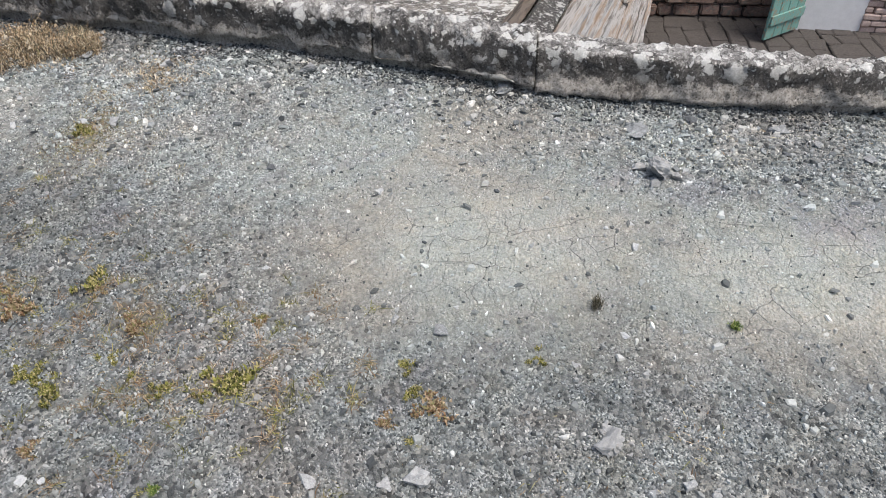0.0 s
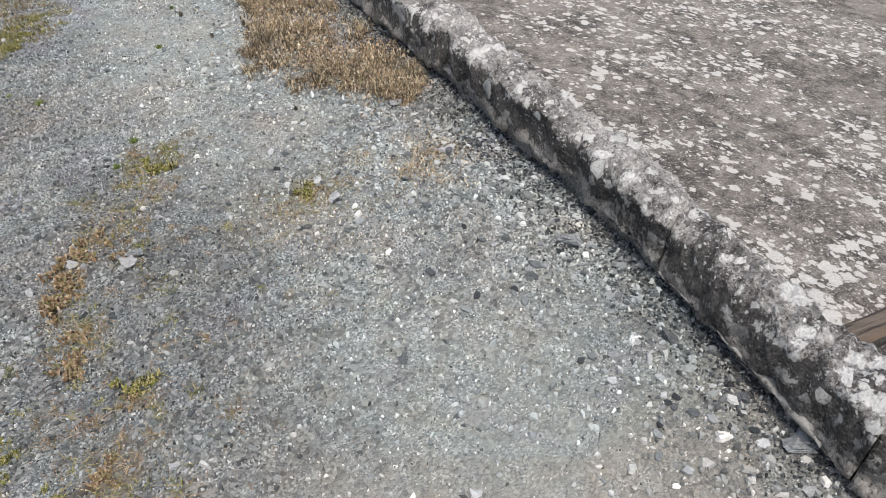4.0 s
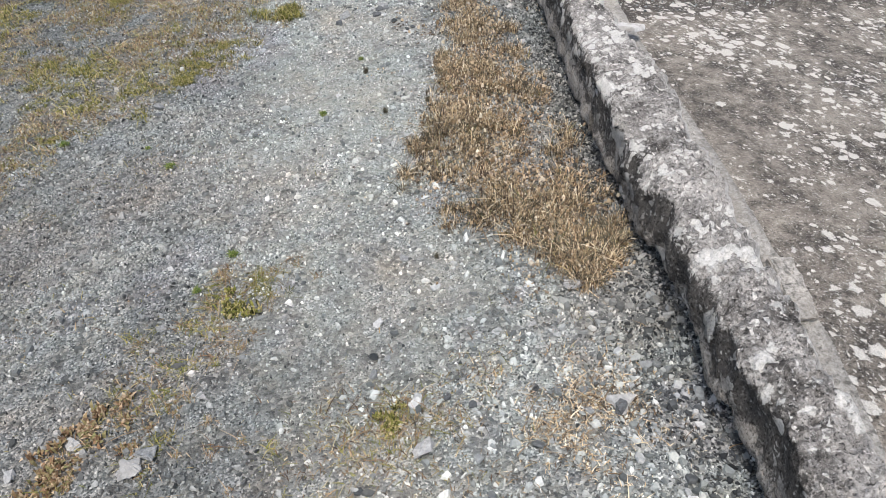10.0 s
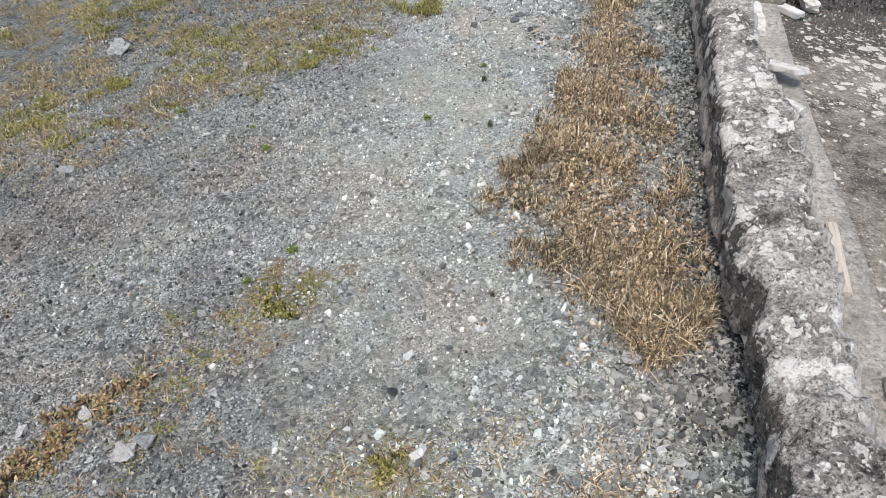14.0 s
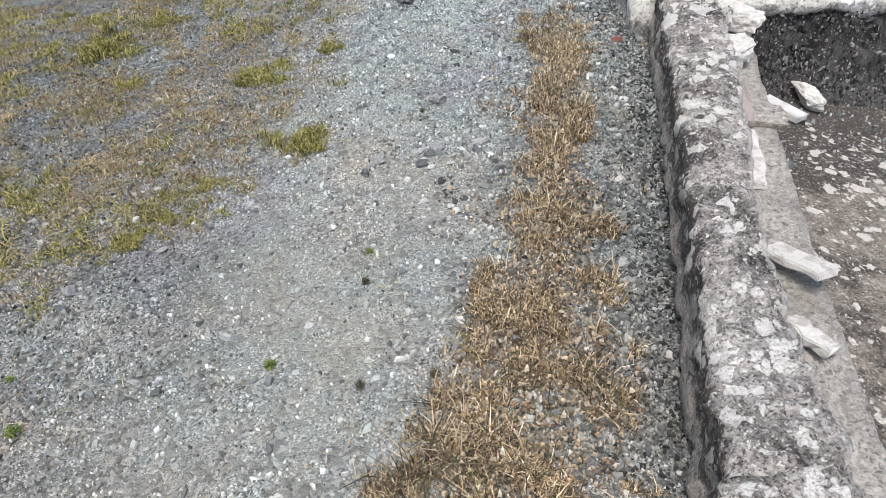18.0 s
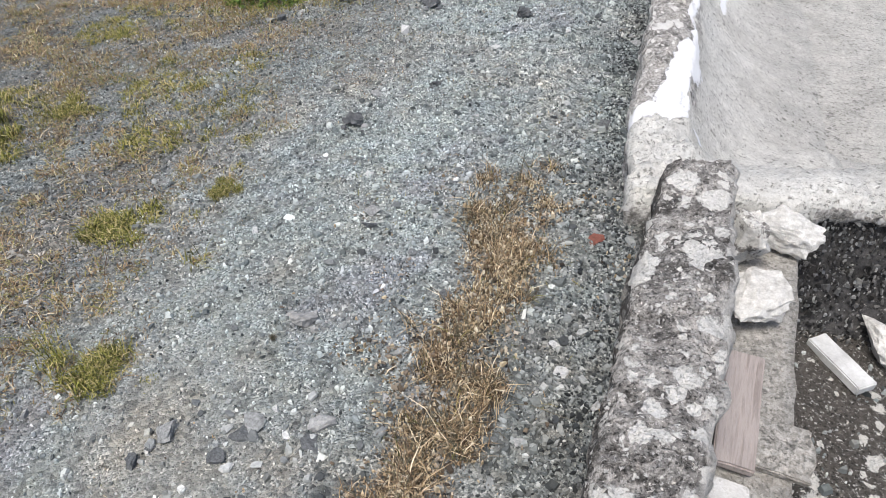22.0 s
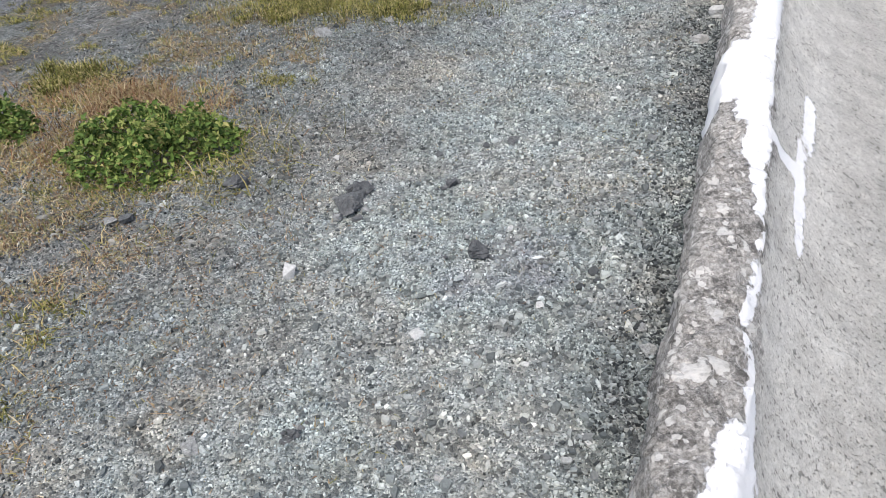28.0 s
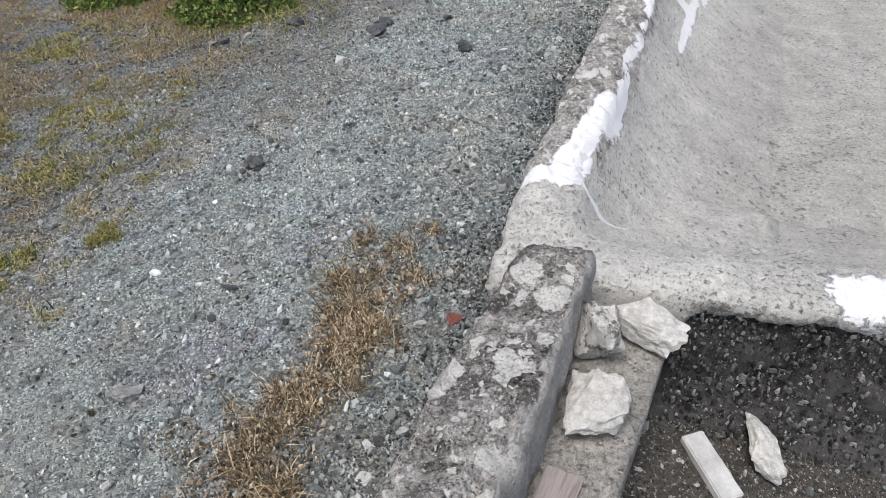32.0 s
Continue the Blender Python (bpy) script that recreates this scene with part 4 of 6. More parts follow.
def yard():
    rnd = random.Random(5)
    base = new("yard_paving")
    tagged(base, "dark damp stone paving with open joints", "paving", kind="structure")
    bm = bmesh.new()
    box(bm, (1.0, -6.5, -2.32), (7.2, -0.9, -2.235))
    part("bedding", bm, M_PAVE, base)
    y, row = -6.3, 0
    while y < -1.2:
        h = rnd.uniform(0.17, 0.28)
        x = 1.6 + rnd.uniform(0, 0.3)
        while x < 6.9:
            w = rnd.uniform(0.2, 0.42)
            if x > 2.2 and y < -1.0:
                bm = bmesh.new()
                m = Matrix.Translation((x + w / 2, y + h / 2, -2.24)) @ Euler((rnd.uniform(-0.03, 0.03), rnd.uniform(-0.03, 0.03), rnd.uniform(-0.12, 0.12))).to_matrix().to_4x4()
                vs = box(bm, (-w / 2 + 0.004, -h / 2 + 0.004, -0.02), (w / 2 - 0.004, h / 2 - 0.004, 0.045 - rnd.uniform(0, 0.02)), m)
                for v in vs:
                    v.co += Vector((rnd.uniform(-0.03, 0.03), rnd.uniform(-0.03, 0.03), 0))
                bmesh.ops.bevel(bm, geom=list(bm.edges), offset=0.012, segments=1, affect="EDGES", clamp_overlap=True)
                part("paving_stone", bm, M_PAVE, base)
            x += w
        y += h
        row += 1
    # old masonry at the back of the yard
    w1 = new("wall_yard")
    tagged(w1, "old mossy brown masonry wall of rough blocks", "wall", kind="structure")
    bm = bmesh.new()
    box(bm, (6.9, -3.75, -2.3), (7.25, -1.5, -0.6))
    part("core", bm, M_PAVE, w1)
    z = -2.2
    while z < -0.75:
        h = rnd.uniform(0.11, 0.17)
        y = -3.7 + rnd.uniform(0, 0.1)
        while y < -1.75:
            w = rnd.uniform(0.18, 0.36)
            bm = bmesh.new()
            dx = rnd.uniform(-0.05, 0.02)
            box(bm, (6.84 + dx, y + 0.01, z + 0.008), (6.98, y + w - 0.012, z + h - 0.008))
            for v in bm.verts:
                v.co += Vector((rnd.uniform(-0.015, 0.015), rnd.uniform(-0.012, 0.012), rnd.uniform(-0.012, 0.012)))
            bmesh.ops.bevel(bm, geom=list(bm.edges), offset=0.02, segments=2, affect="EDGES", clamp_overlap=True)
            part("block", bm, M_OLDBRICK, w1)
            y += w
        z += h
    # door leaf with flaking paint
    d = new("door_leaf")
    tagged(d, "open door leaf with flaking turquoise paint", "door")
    d.matrix_world = Matrix.Translation((6.5, -3.86, -2.195)) @ Euler((0, 0, radians(128))).to_matrix().to_4x4()
    for k in range(4):
        bm = bmesh.new()
        box(bm, (0.02 + k * 0.16, -0.02, 0.02), (0.172 + k * 0.16, 0.02, 1.85))
        bmesh.ops.bevel(bm, geom=list(bm.edges), offset=0.006, segments=1, affect="EDGES", clamp_overlap=True)
        part("board", bm, M_GREEN, d)
    for z0 in (0.2, 0.95, 1.6):
        bm = bmesh.new()
        box(bm, (0.03, 0.021, z0), (0.64, 0.045, z0 + 0.11))
        part("batten", bm, M_GREEN, d)
    # white house wall and its brick end
    bm = bmesh.new()
    m = Matrix.Translation((6.55, -4.02, 0)) @ Euler((0, 0, radians(264))).to_matrix().to_4x4()
    box(bm, (-0.3, 0.0, -2.3), (0.57, 0.25, 0.2), m)
    tagged(part("wall_white", bm, M_PLASTER), "white plastered house wall", "wall", kind="structure")
    p = new("brick_pier")
    tagged(p, "worn pinkish brick pier at the end of the white wall", "pier")
    bm = bmesh.new()
    box(bm, (0.57, 0.03, -2.3), (1.29, 0.28, 0.2), m)
    part("core", bm, M_OLDBRICK, p)
    for k in range(30):
        for j in range(4):
            bm = bmesh.new()
            x0 = 0.56 + j * 0.19 - (0.0 if k % 2 else 0.09) + rnd.uniform(0, 0.012)
            x1 = min(1.32, x0 + 0.178)
            x0 = max(0.56 + rnd.uniform(0, 0.012), x0)
            z0 = -2.28 + k * 0.078
            box(bm, (x0, -0.02 + rnd.uniform(-0.02, 0.015), z0), (x1, 0.06, z0 + 0.066), m)
            for v in bm.verts:
                v.co += Vector((rnd.uniform(-0.006, 0.006), rnd.uniform(-0.008, 0.008), rnd.uniform(-0.006, 0.006)))
            bmesh.ops.bevel(bm, geom=list(bm.edges), offset=0.01, segments=1, affect="EDGES", clamp_overlap=True)
            part("brick", bm, M_PINKBRICK, p)


yard()


# ---- rubble bank between the roofs ----
def convex(seed, size, flat=0.6, n=14):
    r = random.Random(seed)
    bm = bmesh.new()
    for _ in range(n):
        v = Vector((r.gauss(0, 1), r.gauss(0, 1), r.gauss(0, 1))).normalized() * r.uniform(0.75, 1.0)
        bm.verts.new((v.x * size * 0.5, v.y * size * 0.5 * r.uniform(0.75, 1.0), v.z * size * 0.5 * flat))
    got = bmesh.ops.convex_hull(bm, input=list(bm.verts))
    inside = list({g for g in got["geom_interior"] if isinstance(g, bmesh.types.BMVert)})
    bmesh.ops.delete(bm, geom=inside, context="VERTS")
    return bm


BANK = ((4.73, 0.02), (4.705, -0.005), (4.69, -0.04), (4.678, -0.08), (4.668, -0.12), (4.655, -0.16), (4.64, -0.2), (4.62, -0.24), (4.595, -0.28), (4.56, -0.32), (4.515, -0.35), (4.47, -0.42))


def rubble_bank():
    verts = []
    xs, rows = list(np.linspace(2.12, 9.0, 260)), BANK
    for x in xs:
        dz = roof_z(x) - roof_z(2.3)
        for k, (y, z) in enumerate(rows):
            f = k / (len(rows) - 1)
            q = 0.04 * noise.fractal(Vector((x * 9, y * 9, z * 14)), 0.7, 2.1, 5)
            verts.append((x, y + q - 0.02 * fbm(x, 0, 2.0), z + f * dz + 0.5 * q))
    n = len(rows)
    faces = [(j * n + i, j * n + i + 1, (j + 1) * n + i + 1, (j + 1) * n + i) for j in range(len(xs) - 1) for i in range(n - 1)]
    ob = link_mesh("rubble_bank", verts, faces, M_RUBBLE, True)
    tagged(ob, "dark sooty rubble bank under the cement upstand", "rubble", kind="structure")


rubble_bank()


# ---- gravel ----
def scatter_chips(name, count, area, size, seed, keep, lift, label, material, flat=0.34, spread=None, category="gravel", sides_=5):
    """Many small angular flakes over the ground, in one mesh."""
    r = np.random.RandomState(seed)
    rnd = random.Random(seed)
    pts = []
    (x0, x1), (y0, y1) = area
    while len(pts) < count:
        y = rnd.uniform(y0, y1)
        x = foot(y) + 0.03 - abs(rnd.uniform(x0, x1))
        if spread is not None:
            pts.append(spread(rnd))
            continue
        k = keep(x, y, rnd)
        if k > 0:
            pts.append((x, y, ground_z(x, y), k))
    pts = np.array(pts)
    n = len(pts)
    sides = sides_
    ang = (np.arange(sides) * 2 * np.pi / sides)[None] + r.uniform(0, 6.28, (n, 1)) + r.uniform(-0.45, 0.45, (n, sides))
    rad = r.uniform(0.42, 1.0, (n, sides))
    s = 1.15 * size * np.exp(np.clip(r.normal(0, 0.4, n), -0.9, 0.75)) * pts[:, 3]
    long = r.uniform(0.42, 0.95, n)
    ca, sa = np.cos(ang) * rad, np.sin(ang) * rad * long[:, None]
    turn = r.uniform(0, 6.28, n)[:, None]
    u, v = ca * np.cos(turn) - sa * np.sin(turn), ca * np.sin(turn) + sa * np.cos(turn)
    tilt = r.normal(0, 0.3, (n, 2))
    h = s * flat * r.uniform(0.5, 1.3, n)
    V = np.zeros((n, 2 * sides, 3))
    for k, (f, zz) in enumerate(((1.0, -0.5), (0.72, 0.75))):
        X, Y = u * f * s[:, None] * 0.5, v * f * s[:, None] * 0.5
        V[:, k * sides:(k + 1) * sides, 0] = pts[:, 0:1] + X
        V[:, k * sides:(k + 1) * sides, 1] = pts[:, 1:2] + Y
        V[:, k * sides:(k + 1) * sides, 2] = pts[:, 2:3] + lift * s[:, None] + h[:, None] * zz * (1.0 if k == 0 else r.uniform(0.75, 1.2, (n, sides))) + X * tilt[:, 0:1] + Y * tilt[:, 1:2]
    T = []
    for i in range(sides):
        j = (i + 1) % sides
        T += [(i, j, sides + j), (i, sides + j, sides + i)]
    T += [(sides, sides + i, sides + i + 1) for i in range(1, sides - 1)]
    T = np.array(T)
    tris = (T[None] + (np.arange(n) * 2 * sides)[:, None, None]).reshape(-1, 3)
    ob = fast_mesh(name, V.reshape(-1, 3), tris, material)
    shade = np.array([1.0 if spread is not None else tone(q[0], q[1]) + 0.4 * dust(q[0], q[1]) for q in pts])
    ob.data.attributes.new("tone", "FLOAT", "POINT").data.foreach_set("value", np.repeat(shade, 2 * sides))
    return tagged(ob, label, category, kind="stuff")


def keep_fine(x, y, rnd):
    d = dust(x, y)
    if rnd.random() < 0.78 * min(1.0, d * 1.2) or rnd.random() < 0.3 * litter(x, y):
        return 0
    return 0.75 + 0.3 * rnd.random() - 0.3 * min(1.0, d)


def keep_wall(x, y, rnd):
    near = foot(y) - x
    p = (math.exp(-near / 0.38) + 0.12) * (0.35 if near < 0.09 else 1.0)
    if rnd.random() > p or rnd.random() < 0.75 * dust(x, y):
        return 0
    return 0.8 + 0.35 * rnd.random()


def keep_mid(x, y, rnd):
    near = foot(y) - x
    p = 0.35 + 0.65 * math.exp(-near / 0.6) + 0.3 * fbm(x, y, 1.5, 44.0)
    if rnd.random() > p or rnd.random() < 0.93 * min(1.0, 1.2 * dust(x, y)) or rnd.random() < 0.4 * litter(x, y):
        return 0
    return 0.8 + 0.3 * rnd.random()


scatter_chips("gravel_fine", 84000, ((0, 3.2), (-2.2, 8.8)), 0.0092, 11, keep_fine, 0.12, "fine grey slate gravel on the ground", M_CHIP, 0.4, sides_=4)
scatter_chips("gravel_grit", 72000, ((0, 2.8), (-2.0, 8.4)), 0.0078, 17, keep_fine, 0.12, "grey slate grit between the gravel", M_CHIP, 0.5, sides_=3)
scatter_chips("gravel_medium", 19000, ((0, 3.0), (-2.3, 8.8)), 0.014, 13, keep_mid, 0.1, "grey and white slate chips on the ground", M_FLAKE, 0.28)
scatter_chips("gravel_flakes", 10500, ((0, 2.2), (-2.3, 8.5)), 0.021, 12, keep_wall, 0.1, "broken slate flakes piled at the foot of the wall", M_FLAKE, 0.15)


# Dark slate flakes; their dark band also stands in for shade at the wall foot.
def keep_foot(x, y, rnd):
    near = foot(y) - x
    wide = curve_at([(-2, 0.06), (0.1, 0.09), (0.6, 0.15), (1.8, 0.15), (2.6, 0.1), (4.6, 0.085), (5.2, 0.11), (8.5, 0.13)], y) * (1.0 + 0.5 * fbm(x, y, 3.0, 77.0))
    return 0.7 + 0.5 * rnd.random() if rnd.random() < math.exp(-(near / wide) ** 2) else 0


scatter_chips("gravel_dark", 21000, ((0, 0.38), (-2.3, 8.5)), 0.0115, 19, keep_foot, 0.2, "dark slate flakes along the foot of the wall, deepening its shade", M_DARKCHIP, 0.16, sides_=4)


# places of single stones and weeds: x, y, width
WHITES = [
    (-0.25, 0.11, 0.044), (-0.51, -0.75, 0.039), (-0.4, -0.74, 0.022), (-0.42, -0.66, 0.026), (-0.85, -0.68, 0.035), (-0.77, -0.2, 0.023), (-1.38, 0.79, 0.035), (-1.38, 0.84,
    0.035), (-0.64, 0.41, 0.034), (0.35, -0.06, 0.029), (0.27, -0.02, 0.026), (0.13, 1.68, 0.042), (1.41, 4.03, 0.043), (1.39, 4.12, 0.04), (0.44, 4.59, 0.038), (0.76, 4.92,
    0.041), (0.71, 6.14, 0.077), (1.15, 5.94, 0.051), (1.48, 6.1, 0.042), (1.63, 5.67, 0.037), (0.64, 6.82, 0.039), (0.73, 3.88, 0.028), (0.29, 3.02,
    0.029), (-0.41, 3.98, 0.039), (0.93, 3.16, 0.02), (0.27, 3.58, 0.021),
]
PALES = [
    (-1.34, 0.12, 0.055), (-1.32, -0.15, 0.068), (-1.34, -0.07, 0.041), (-1.3, -0.79, 0.033), (-1.31, -0.85, 0.029), (0.69, 1.61, 0.074), (-0.83, -0.03, 0.036), (-0.96,
    -0.54, 0.028), (-0.74, 0.65, 0.029), (0.3, -0.39, 0.038), (-0.66, 0.69, 0.027), (0.13, 1.24, 0.061), (0.62, 1.21, 0.072), (-0.82, 1.54, 0.036), (-0.44, 1.31, 0.028),
    (-0.36, 1.61, 0.037), (0.52, 1.52, 0.031), (0.29, 1.33, 0.028), (1.16, 3.13, 0.035), (0.85, 3.84, 0.061), (0.99, 3.93, 0.042), (1.49, 3.93, 0.033), (1.31, 3.82, 0.032),
    (1.3, 5.51, 0.026), (-0.67, 1.58, 0.044), (0.67, 2.88, 0.031),
]
GREYS = [
    (0.1, -0.81, 0.105), (0.14, -1.33, 0.073), (0.54, 0.54, 0.074), (-0.86, -0.17, 0.057), (0.03, -1.44, 0.044), (-0.05, -1.59, 0.059), (0.42, -0.33, 0.081), (0.38, -0.31,
    0.066), (0.28, 0.15, 0.036), (0.4, 0.26, 0.035), (0.37, 0.54, 0.038), (0.41, 0.52, 0.035), (-0.5, 1.48, 0.056), (-1.16, 2.73, 0.065), (-0.44, 3.27, 0.055), (0.27, 1.91,
    0.036), (-0.46, 1.9, 0.033), (0.49, 3.79, 0.056), (0.68, 3.83, 0.069), (0.81, 4.68, 0.056), (1.52, 4.6, 0.037), (0.2, 7.97, 0.103), (1.78, 5.98,
    0.045), (-0.03, 6.34, 0.06), (1.76, 6.06, 0.038), (0.68, 5.5, 0.055), (0.51, 8.2, 0.076), (-1.29, 3.83, 0.114),
]
DARKS = [
    (-0.13, 0.53, 0.046), (-0.24, -0.3, 0.029), (0.18, -1.02, 0.075), (-0.02, -1.33, 0.056), (0.45, 0.1, 0.095), (0.41, -0.15, 0.057), (0.61, 1.19, 0.06), (-0.45, 3.21,
    0.042), (0.71, 1.89, 0.056), (0.22, 1.37, 0.052), (0.63, 3.74, 0.069), (0.44, 3.71, 0.055), (0.66, 3.8, 0.065), (0.84, 3.79, 0.072), (0.81, 4.61, 0.081), (0.46, 3.75,
    0.039), (1.1, 3.74, 0.038), (0.79, 6.55, 0.15), (0.91, 5.56, 0.052), (1.6, 5.24, 0.083), (1.1, 4.28, 0.063), (0.02, 6.35, 0.075),
    (1.03, 6.89, 0.054), (-0.68, 8.29, 0.065), (1.31, 6.99, 0.076),
]
CLODS = [
    (-0.17, -0.85, 0.156), (-1.2, -0.61, 0.104), (-1.02, 1.27, 0.115), (-0.53, 1.45, 0.076), (0.72, 4.18, 0.095), (0.79, 6.49, 0.125), (0.8, 6.61, 0.122), (0.92, 5.57,
    0.062), (0.628, 5.268, 0.125), (1.265, 6.3, 0.12), (0.33, 6.6, 0.125), (1.12, 6.68, 0.075),
]
YELLOWS = [
    (-1.12, 0.9, 0.109), (-1.06, 0.97, 0.064), (-1.09, 0.57, 0.07), (-1.08, 0.39, 0.123), (-1.05, 0.69, 0.047), (-0.99, 0.77, 0.057), (-0.98, -0.07, 0.062), (-1.07, -0.11,
    0.06), (-1.22, -0.12, 0.05), (-0.95, -0.44, 0.054), (0.08, 1.34, 0.09), (-0.25, 1.9, 0.117), (-1.29, 1.04, 0.065), (-1.07, 1.01, 0.067), (-1.11, 0.45, 0.054), (-0.71,
    0.95, 0.102), (-0.84, 0.37, 0.048),
]
ORANGES = [
    (-1.12, -0.17, 0.103), (-1.17, -0.04, 0.058), (-0.81, 1.17, 0.105), (-0.73, 0.94, 0.053), (-0.88, 0.75, 0.084), (-1.3, 0.87, 0.058), (-0.85, 0.36, 0.05), (-0.64, 1.61,
    0.125), (-0.72, 1.52, 0.121), (-0.78, 1.44, 0.118), (-0.78, 1.27, 0.093), (-1.16, 1.07, 0.059), (-0.49, 0.99, 0.045), (-0.69, 1.47, 0.063), (-0.55, 1.52, 0.057), (-0.43,
    1.59, 0.036),
]
GREENS = [
    (-1.39, 0.49, 0.048), (-0.81, -0.99, 0.048), (-0.23, 2.15, 0.049), (-0.82, 3.13, 0.06), (0.45, 3.3, 0.038), (0.2, 2.89, 0.05), (-0.41, 2.77, 0.056), (-0.49, 2.95, 0.038),
    (-0.35, 2.03, 0.043),
]
DEADS = [
    (-0.75, -0.61, 0.082), (0.36, 1.88, 0.038), (0.44, 3.16, 0.058), (0.43, 2.78, 0.054), (0.65, 4.11, 0.044), (0.61, 2.79, 0.054), (0.51, 2.49, 0.069), (0.53, 2.53, 0.064),
]
CLUMPS = [
    (-0.87, 5.09, 0.3), (-0.05, 4.58, 0.252), (0.22, 3.97, 0.211), (-0.33, 3.51, 0.131), (-0.23, 3.61, 0.102), (-0.13, 3.77, 0.09), (-0.87, 3.2, 0.08), (-0.62, 4.66, 0.127),
    (-0.15, 5.6, 0.078), (0.25, 4.79, 0.122), (-0.63, 5.38, 0.152), (-0.1, 8.28, 0.3), (0.53, 8.37, 0.3), (-0.85, 7.4, 0.3), (-1.2, 3.44, 0.156),
]


def bank_spot(rnd):
    f = rnd.random()
    x = rnd.uniform(2.15, 4.6)
    at = f * (len(BANK) - 2)
    k = int(at)
    y, z = (a + (b - a) * (at - k) for a, b in zip(BANK[k], BANK[k + 1]))
    return (x, y - 0.012 + rnd.uniform(-0.012, 0.012), z + f * (roof_z(x) - roof_z(2.3)), rnd.choice((0.4, 0.6, 0.7, 0.9, 1.3)))


def roof_grit(rnd):
    x, y = rnd.uniform(2.1, 3.4), rnd.uniform(3.9, 4.5)
    return (x, y, roof_z(x), rnd.uniform(0.4, 1.1) if rnd.random() < 0.9 else 2.0)


scatter_chips("bank_stones", 14000, ((0, 1), (0, 1)), 0.012, 81, None, 0.15, "sooty broken stones stuck in the rubble bank", M_SOOTCHIP, 0.42, bank_spot, "rubble", 4)
scatter_chips("roof_grit", 500, ((0, 1), (0, 1)), 0.012, 82, None, 0.15, "small grit and crumbs on the roof", M_CHIP, 0.5, roof_grit, "grit")


# ---- single stones on the ground ----
def hash_of(name):
    return sum(ord(c) * (i + 7) for i, c in enumerate(name))


def stone_kind(name, material, label, rows, flats, group, category="stone"):
    """rows: x, y, width. Each stone is a thing of its own, on a few shared shapes."""
    shapes = []
    for k in range(5):
        bm = convex(hash_of(name) + k, 1.15, flats[k % len(flats)], 10)
        bmesh.ops.bevel(bm, geom=list(bm.edges), offset=0.014, segments=1, affect="EDGES", clamp_overlap=True)
        bmesh.ops.triangulate(bm, faces=list(bm.faces))
        bmesh.ops.subdivide_edges(bm, edges=list(bm.edges), cuts=1, use_grid_fill=True)
        for v in bm.verts:
            v.co += v.co.normalized() * 0.11 * noise.fractal(v.co * 3.5 + Vector((hash_of(name) + k, 0, 0)), 0.8, 2.0, 4)
        me = bpy.data.meshes.new(name)
        bm.normal_update()
        low = min(v.co.z for v in bm.verts)
        for v in bm.verts:
            v.co.z -= low * 0.75
        bm.to_mesh(me)
        bm.free()
        me.materials.append(material)
        shapes.append(me)
    rnd = random.Random(hash_of(name))
    for k, (x, y, w) in enumerate(rows):
        ob = new(name, shapes[k % 5])
        ob.matrix_world = Matrix.Translation((x, y, ground_z(x, y) - 0.002)) @ Euler((rnd.uniform(-0.15, 0.15), rnd.uniform(-0.15, 0.15), rnd.uniform(0, 6.28))).to_matrix().to_4x4() @ Matrix.Diagonal((w * 1.15, w * 1.15, w * 1.15, 1))
        tagged(ob, label, category, group)


stone_kind("white_stone", M_WHITESTONE, "small broken white stone lying on the gravel", [(x, y, w * 0.85) for x, y, w in WHITES], (0.45, 0.6, 0.35), "white stones on the gravel")
stone_kind("pale_stone", M_PALESTONE, "pale grey angular stone lying on the gravel", PALES, (0.4, 0.5), "pale stones on the gravel")
stone_kind("slate_piece", M_GREYSTONE, "flat grey slate piece lying on the gravel", GREYS, (0.3, 0.42, 0.55), "slate pieces on the gravel")
stone_kind("dark_stone", M_DARKSTONE, "dark slate stone lying on the gravel", [(x, y, w * 0.75) for x, y, w in DARKS], (0.5, 0.65, 0.4), "dark stones on the gravel")
stone_kind("brick_shard", M_BRICK, "broken red brick shard on the gravel", [(1.52, 4.56, 0.048)], (0.45,), "brick shards", "brick")


